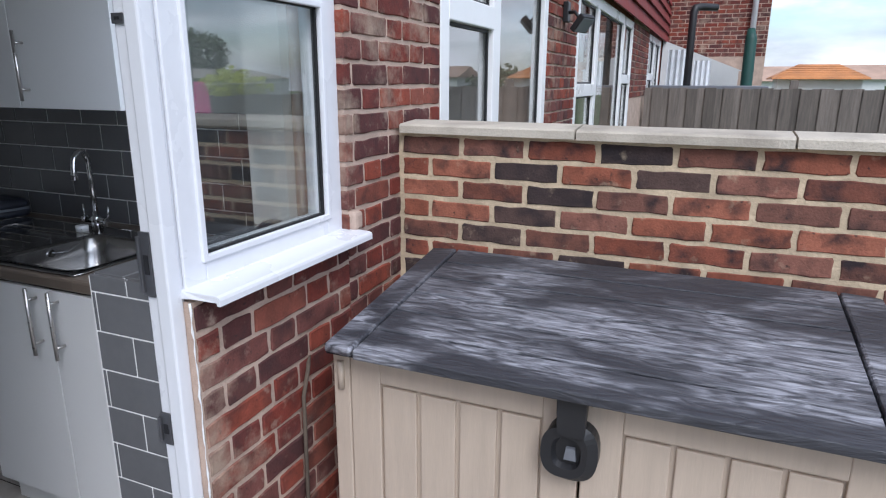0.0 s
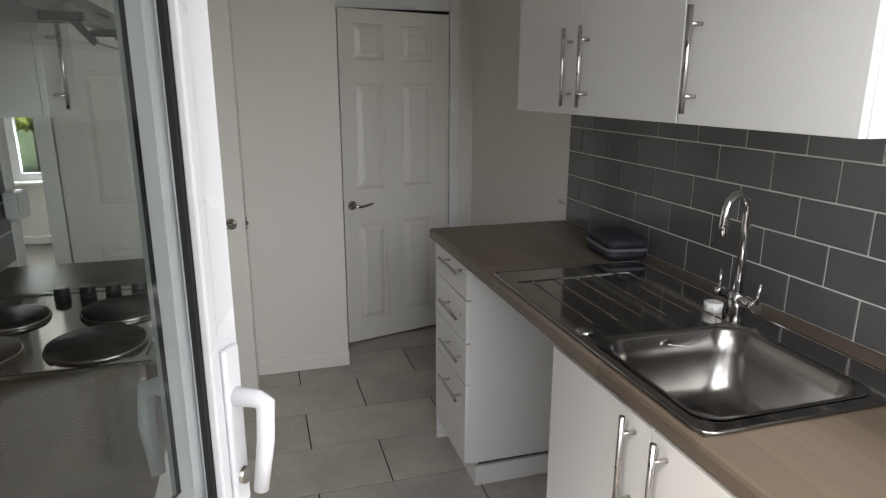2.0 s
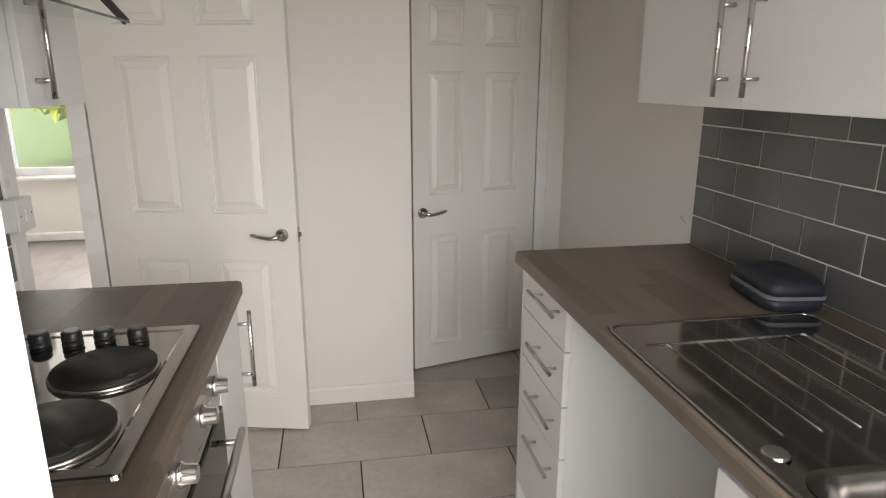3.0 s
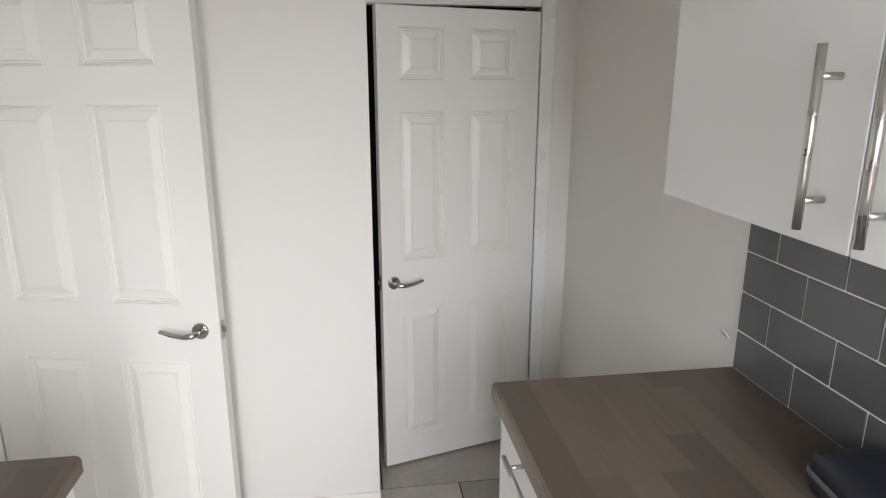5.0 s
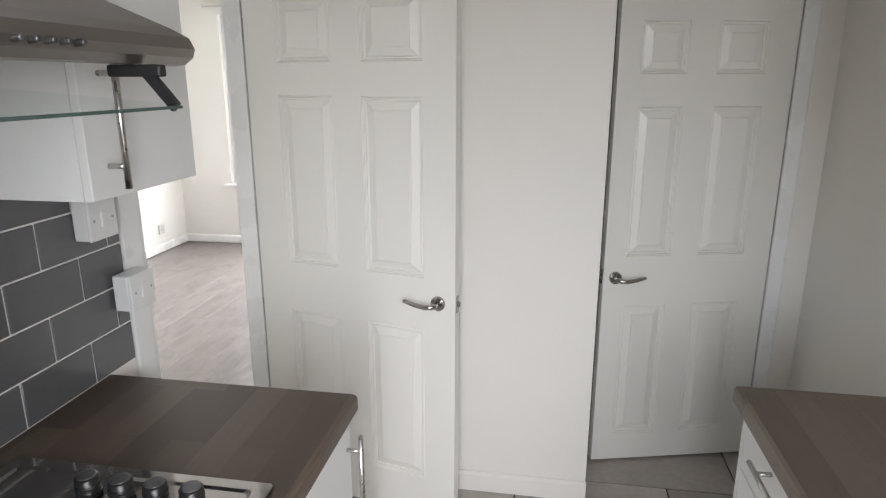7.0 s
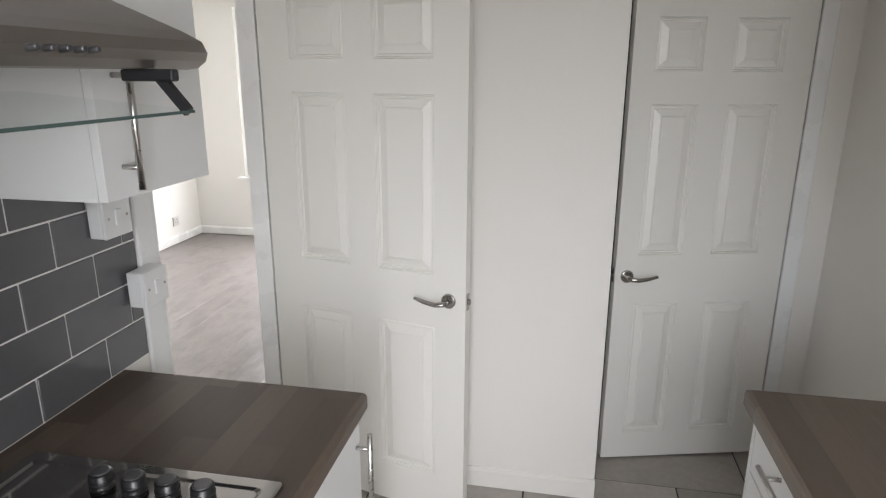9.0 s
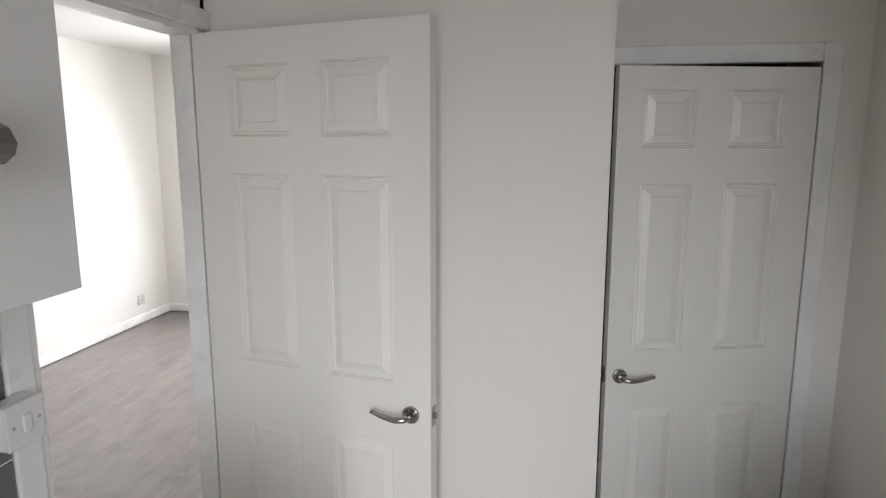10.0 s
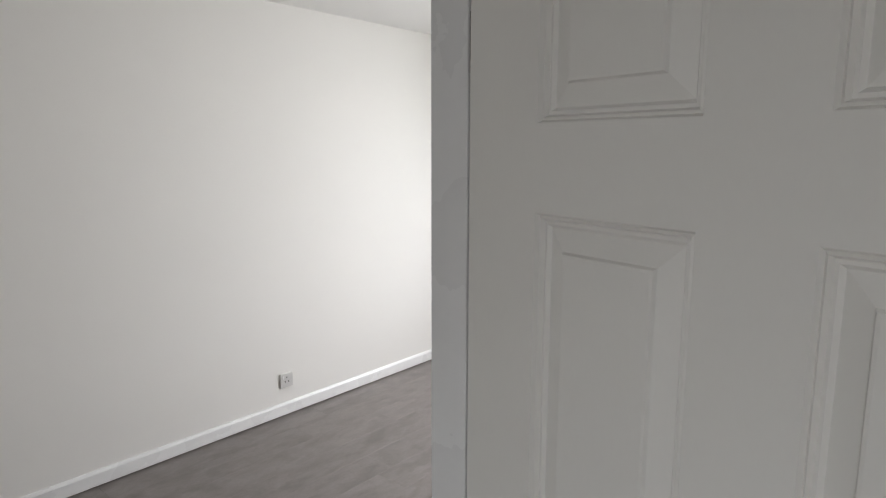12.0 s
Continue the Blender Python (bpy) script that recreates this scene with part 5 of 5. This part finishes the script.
for z in (0.1, 0.75, 1.25):
    part("rail", B(-1.08, 3.9, 9.902, 9.94, z, z + 0.07), M_FENCE, fence)
part("post", B(0.78, 0.88, 9.90, 10.0, -0.2, 1.55), M_FENCE, fence)
part("post", B(3.85, 3.95, 9.90, 10.0, -0.2, 1.5), M_FENCE, fence)
g2 = thing("garden_fence", (7.0, 8.0, -0.2), "dark weathered panel fence along the far gardens", "fence")
for k in range(60):
    y = -6 + k * 0.6
    part("board", B(7.0, 7.03, y, y + 0.58, -0.2, 1.20 + 0.015 * (k % 3)), M_FENCE, g2)


def leafy(name, x, y, base, height, spread, leaf_mat, count, seed, label):
    """Tapered trunk with limbs and a ragged crown of leaf clumps."""
    rnd = random.Random(seed)
    t = thing(name, (x, y, base), label, "tree" if height > 2.5 else "bush")
    tr = T([(x, y, base), (x + 0.05 * height, y, base + 0.3 * height), (x + 0.02 * height, y + 0.03 * height, base + 0.75 * height)], [0.05 * height, 0.035 * height, 0.012 * height], 8)
    for k in range(6):
        a = k * 1.05
        tube(tr, [(x + 0.03 * height, y, base + (0.3 + 0.05 * k) * height),
                  (x + math.cos(a) * spread * 0.6, y + math.sin(a) * spread * 0.6, base + (0.5 + 0.06 * k) * height)], [0.02 * height, 0.006 * height], 6)
    part("trunk", tr, M_BARK, t)
    verts, faces = [], []
    for k in range(count):
        a, b, r = rnd.uniform(0, 6.283), rnd.uniform(-1, 1), rnd.uniform(0.35, 1) ** 0.5
        lump = 0.75 + 0.25 * math.sin(3 * a + seed) * math.cos(2.3 * b)
        c = Vector((x + spread * r * lump * math.cos(a) * math.sqrt(1 - b * b), y + spread * r * lump * math.sin(a) * math.sqrt(1 - b * b), base + height * 0.62 + height * 0.38 * r * b * lump))
        u = Vector((rnd.uniform(-1, 1), rnd.uniform(-1, 1), rnd.uniform(-1, 1))).normalized()
        v = u.orthogonal().normalized()
        s = spread * rnd.uniform(0.05, 0.11)
        i = len(verts)
        verts += [c - u * s, c + v * s * 0.6, c + u * s, c - v * s * 0.6]
        faces.append((i, i + 1, i + 2, i + 3))
    me = bpy.data.meshes.new("crown")
    me.from_pydata([tuple(v - Vector((x, y, base))) for v in verts], [], faces)
    me.materials.append(leaf_mat)
    cr = new("crown", me)
    cr.parent = t
    cr["kind"] = "stuff"
    return t


leafy("tree", 36, 41, -0.2, 6.0, 3.0, M_LEAF, 1500, 3, "round green tree beyond the gardens")
leafy("tree", 50, 33, -0.2, 5.0, 3.2, M_LEAF, 1200, 5, "green tree far beyond the gardens")
leafy("bush", 15, 20, -0.2, 2.3, 1.7, M_LEAF_Y, 1100, 8, "yellow-green bush in a garden")
leafy("bush", 6.5, 27, -0.2, 2.6, 1.6, M_LEAF, 900, 9, "dark green garden bush")
leafy("hedge_bush", -16, -3.6, -0.2, 2.6, 2.6, M_LEAF_Y, 1600, 12, "bright yellow-green bush in front of the lounge window")
pk = rings([[(4.35 + 0.24 * math.cos(a) * f, 6.95, z + 0.03 * math.sin(3 * a)) for a in [2 * math.pi * i / 12 for i in range(12)]] for z, f in ((1.05, 0.3), (1.10, 1.0), (1.36, 0.85), (1.46, 0.45))])
for v in pk.verts:
    v.co.y += 0.03 * math.sin(v.co.x * 30)
pkt = solid("pink_washing", pk, M_PINK, "bright pink cloth pegged on a washing line", "laundry")
solid("washing_line", tube(tube(T([(2.8, 7.25, 1.50), (4.35, 6.95, 1.455), (6.9, 6.45, 1.52)], 0.006, 6), [(2.8, 7.25, -0.2), (2.8, 7.25, 1.6)], 0.03), [(6.9, 6.45, -0.2), (6.9, 6.45, 1.6)], 0.03), M_SWITCH, "thin washing line strung between two posts", "washing line")
for y0, y1, x in ((14, 30, 28), (33, 44, 30), (-10, 8, 30)):
    h = thing("far_house", (x + 4, (y0 + y1) / 2, -0.2), "low pale-roofed houses beyond the gardens", "house")
    part("wall", B(x, x + 8, y0, y1, -0.2, 1.7), M_PALE, h)
    part("roof", prism([(x - 0.4, 1.65), (x + 8.4, 1.65), (x + 4, 2.35)], y0 - 0.3, y1 + 0.3, "y"), M_ROOF, h)
for x0, y0, hh in ((-2, 60, 1.7), (7, 64, 1.9), (15.5, 70, 1.5), (24, 66, 2.0)):
    h = thing("far_house", (x0 + 4, y0 + 4, -0.2), "distant houses on the skyline", "house")
    part("wall", B(x0, x0 + 8, y0, y0 + 7, -0.2, hh), M_PALE, h)
    part("roof", prism([(y0 - 0.4, hh - 0.05), (y0 + 7.4, hh - 0.05), (y0 + 3.5, hh + 1.2)], x0 - 0.3, x0 + 8.3), M_ROOF_FAR, h)

# ---------------------------------------------------------------- pieces: bricks, tiles, planks
rnd = random.Random(11)


def brick_mesh(name, length, height, depth, mat, axis):
    """A face brick with worn edges; axis: the way its face looks (x or -y)."""
    j = lambda s: rnd.uniform(-s, s)
    l, h = length / 2, height / 2
    c = 0.003
    m = max(2, round(length / 0.05))
    r = 0.0035
    back = [(-l + r + (2 * l - 2 * r) * i / m, -h) for i in range(m + 1)] + [(l, -h + r), (l, 0.0), (l, h - r)]
    back += [(l - r - (2 * l - 2 * r) * i / m, h) for i in range(m + 1)] + [(-l, h - r), (-l, 0.0), (-l, -h + r)]
    mid = [(u + j(0.0028), v + j(0.0030)) for u, v in back]
    top = [(u * (1 - c / l) + j(0.0012), v * (1 - c / h) + j(0.0010)) for u, v in mid]
    f = (lambda u, v, d: (d, u, v)) if axis == "x" else (lambda u, v, d: (u, -d, v))
    bm = rings([[f(u, v, -depth) for u, v in back], [f(u, v, -c) for u, v in mid], [f(u, v, j(0.0008)) for u, v in top]])
    return mesh_of(bm, name, mat)


def lay(parent, u0, u1, z0, z1, mats, axis, face, pitch=0.225, course=0.0725, joint=0.0135, shift=0.0, skip=None, flemish=False):
    """Stretcher courses with cut ends between u0 and u1."""
    cache = {}
    k, z = 0, z1
    while z - course > z0 - 1e-6:
        start = shift + (0 if k % 2 else pitch / 2)
        runs = [start + pitch * i for i in range(-40, 60)]
        if flemish:
            runs = [shift + (0.169 if k % 2 else 0) + 0.3375 * i + o for i in range(-25, 35) for o in (0, 0.225)]
        edges = [u0] + [e for e in runs if u0 + 0.03 < e < u1 - 0.03] + [u1]
        for a, b in zip(edges, edges[1:]):
            length = round(b - a - joint, 3)
            if skip and skip((a + b) / 2, z - course / 2):
                continue
            kind = (length, rnd.randrange(6))
            if kind not in cache:
                cache[kind] = brick_mesh("brick", length, course - joint, 0.03, mats, axis)
            c, zc = (a + b) / 2, z - course / 2
            d = rnd.uniform(-0.0015, 0.002)
            piece("brick", cache[kind], (face + d, c, zc) if axis == "x" else (c, face - d, zc), parent, (rnd.uniform(-0.006, 0.006), rnd.uniform(-0.006, 0.006), 0))
        z -= course
        k += 1


BASE[nwall.name] = Vector((-2.0, 7.0, -0.2))
lay(garden_wall, -1.105, 1.25, 0.25, 1.340, M_BRICK, "y", 2.0505, joint=0.0155, shift=-0.883 - 0.1125)
lay(wall_east, 1.048, 1.70, -0.03, 1.045, M_BRICK_H, "x", XO, shift=1.07, flemish=True)
lay(wall_east, 1.690, 2.055, 0.70, 1.345, M_BRICK_H, "x", XO, shift=1.745, flemish=True)
lay(wall_east, 1.690, 2.405, 1.345, 2.15, M_BRICK_H, "x", XO, shift=1.745, flemish=True)
BASE[npier.name] = Vector((-2.0, 7.0, -0.2))
BASE[ewall.name] = Vector((0.1, 14.0, -0.2))
lay(npier, 8.365, 10.30, 1.25, 2.22, M_BRICK_H, "x", XO, shift=8.4, course=0.075)
lay(ewall, -1.1, 0.62, 1.95, 3.10, M_BRICK_H, "y", 13.214, shift=0.0, course=0.075)
lay(nwall, 4.105, 4.985, 1.15, 2.22, M_BRICK_H, "x", XO, shift=4.1, course=0.075, flemish=True)


def tile_mesh(name, lx, ly, lz, mat, axis, edge=0.0015):
    """A tile whose face looks along axis ('y', '-y', 'x', 'z')."""
    bm = bmesh.new()
    box(bm, -lx / 2, lx / 2, -ly / 2, ly / 2, -lz / 2, lz / 2, edge, 1)
    return mesh_of(bm, name, mat)


def wall_tiles(parent, u0, u1, z0, z1, face, axis, starts, pitch=0.2035, course=0.101, gap=0.0045, name="tile"):
    cache = {}
    k, z = 0, z0
    while z < z1 - 0.01:
        zt_ = min(z + course, z1)
        s = starts[k % 2]
        edges = [u0] + [e for e in [s + pitch * i for i in range(-40, 40)] if u0 + 0.008 < e < u1 - 0.008] + [u1]
        for a, b in zip(edges, edges[1:]):
            key = (round(b - a, 3), round(zt_ - z, 3))
            if key not in cache:
                w, h = b - a - gap, zt_ - z - gap
                cache[key] = tile_mesh("tile", w, 0.008, h, M_TILE, axis) if axis in ("y", "-y") else tile_mesh("tile", 0.008, w, h, M_TILE, axis)
            c, zc = (a + b) / 2, (z + zt_) / 2
            piece(name, cache[key], {"-y": (c, face + 0.004, zc), "y": (c, face - 0.004, zc), "x": (face - 0.004, c, zc), "-x": (face + 0.004, c, zc)}[axis], parent)
        z += course
        k += 1


bs1 = setting("backsplash", B(-3.513, XI, YR - 0.005, YR - 0.0005, WT1 - 0.003, 1.402), M_GROUT, "dark grey brick-bond wall tiles with white grout", "wall tiles")
wall_tiles(bs1, -3.513, XI, WT1, 1.402, YR - 0.008, "-y", (-3.305, -3.405), pitch=0.2015)
bs2 = setting("backsplash", B(-3.43, -1.98, YL + 0.0005, YL + 0.005, WT1 - 0.003, 1.418), M_GROUT, "dark grey brick-bond wall tiles above the hob", "wall tiles")
wall_tiles(bs2, -3.43, -1.98, WT1, 1.418, YL + 0.008, "y", (-3.288, -3.183))
bs3 = setting("window_ledge", B(-1.445, -1.21, 1.072, 1.66, 1.05, 1.066), M_GROUT, "grey tiled ledge and reveal under the kitchen window", "wall tiles")
lm = {}
for i, (x0, x1, y0, y1) in enumerate([(-1.442, -1.345, 1.076, 1.20), (-1.442, -1.345, 1.20, 1.40), (-1.442, -1.345, 1.40, 1.60), (-1.442, -1.345, 1.60, 1.658),
                                      (-1.342, -1.215, 1.076, 1.30), (-1.342, -1.215, 1.30, 1.50), (-1.342, -1.215, 1.50, 1.658)]):
    piece("tile", tile_mesh("tile", x1 - x0 - 0.0035, y1 - y0 - 0.0035, 0.008, M_TILE, "z"), ((x0 + x1) / 2, (y0 + y1) / 2, 1.068), bs3)
bs4 = setting("door_reveal", B(-1.442, -1.222, 1.0635, 1.075, 0.0, 1.066), M_GROUT, "grey tiled reveal beside the back door", "wall tiles")
wall_tiles(bs4, -1.440, -1.224, 0.018, 1.072, 1.062, "-y", (-1.322, -1.2235), gap=0.0032)
bs5 = setting("window_wall_tiles", B(-1.446, -1.4405, 1.07, YR - 0.01, WT1, 1.066), M_GROUT, "grey tiles under the kitchen window", "wall tiles")
for z0, z1 in ((WT1, 1.036), (1.036, 1.068)):
    for y0, y1 in ((1.074, 1.24), (1.24, 1.44), (1.44, 1.64), (1.64, 1.84), (1.84, 1.915)):
        piece("tile", tile_mesh("tile", 0.008, y1 - y0 - 0.0035, z1 - z0 - 0.0035, M_TILE, "x"), (-1.4465, (y0 + y1) / 2, (z0 + z1) / 2), bs5)

px, py = 0.3135, 0.612
cache = {}
for i in range(-5, 10):
    x0, x1 = max(-4.15 + px * i, -5.59), min(-4.15 + px * (i + 1), -1.235)
    if x1 - x0 < 0.03:
        continue
    s = 1.066 if i % 2 == 0 else 0.777
    ylo = -0.19
    edges = [ylo] + [e for e in [s + py * k for k in range(-6, 6)] if ylo + 0.02 < e < YR - 0.02] + [YR]
    for a, b in zip(edges, edges[1:]):
        key = (round(x1 - x0, 3), round(b - a, 3))
        if key not in cache:
            cache[key] = tile_mesh("floor_tile", x1 - x0 - 0.006, b - a - 0.006, 0.010, M_FTILE, "z")
        piece("floor_tile", cache[key], ((x0 + x1) / 2, (a + b) / 2, -0.005 + rnd.uniform(-0.0003, 0.0003)), kitchen_floor)
row, y = 0, -2.82
pl_cache = {}
while y < -0.20:
    y1 = min(y + 0.193, -0.192)
    x = -7.95 - rnd.uniform(0.1, 1.1)
    while x < XI:
        a, b = max(x, -7.95), min(x + 1.28, XI)
        key = (round(b - a, 2), round(y1 - y, 3))
        if b - a > 0.02:
            me = mesh_of(B(-(b - a) / 2 + 0.0002, (b - a) / 2 - 0.0002, -(y1 - y) / 2 + 0.0002, (y1 - y) / 2 - 0.0002, -0.004, 0.004, bevel=0.0003, seg=1), "floor_plank", M_PLANK)
            piece("floor_plank", me, ((a + b) / 2, (y + y1) / 2, -0.004), lounge_floor)
        x += 1.28
    y = y1
    row += 1
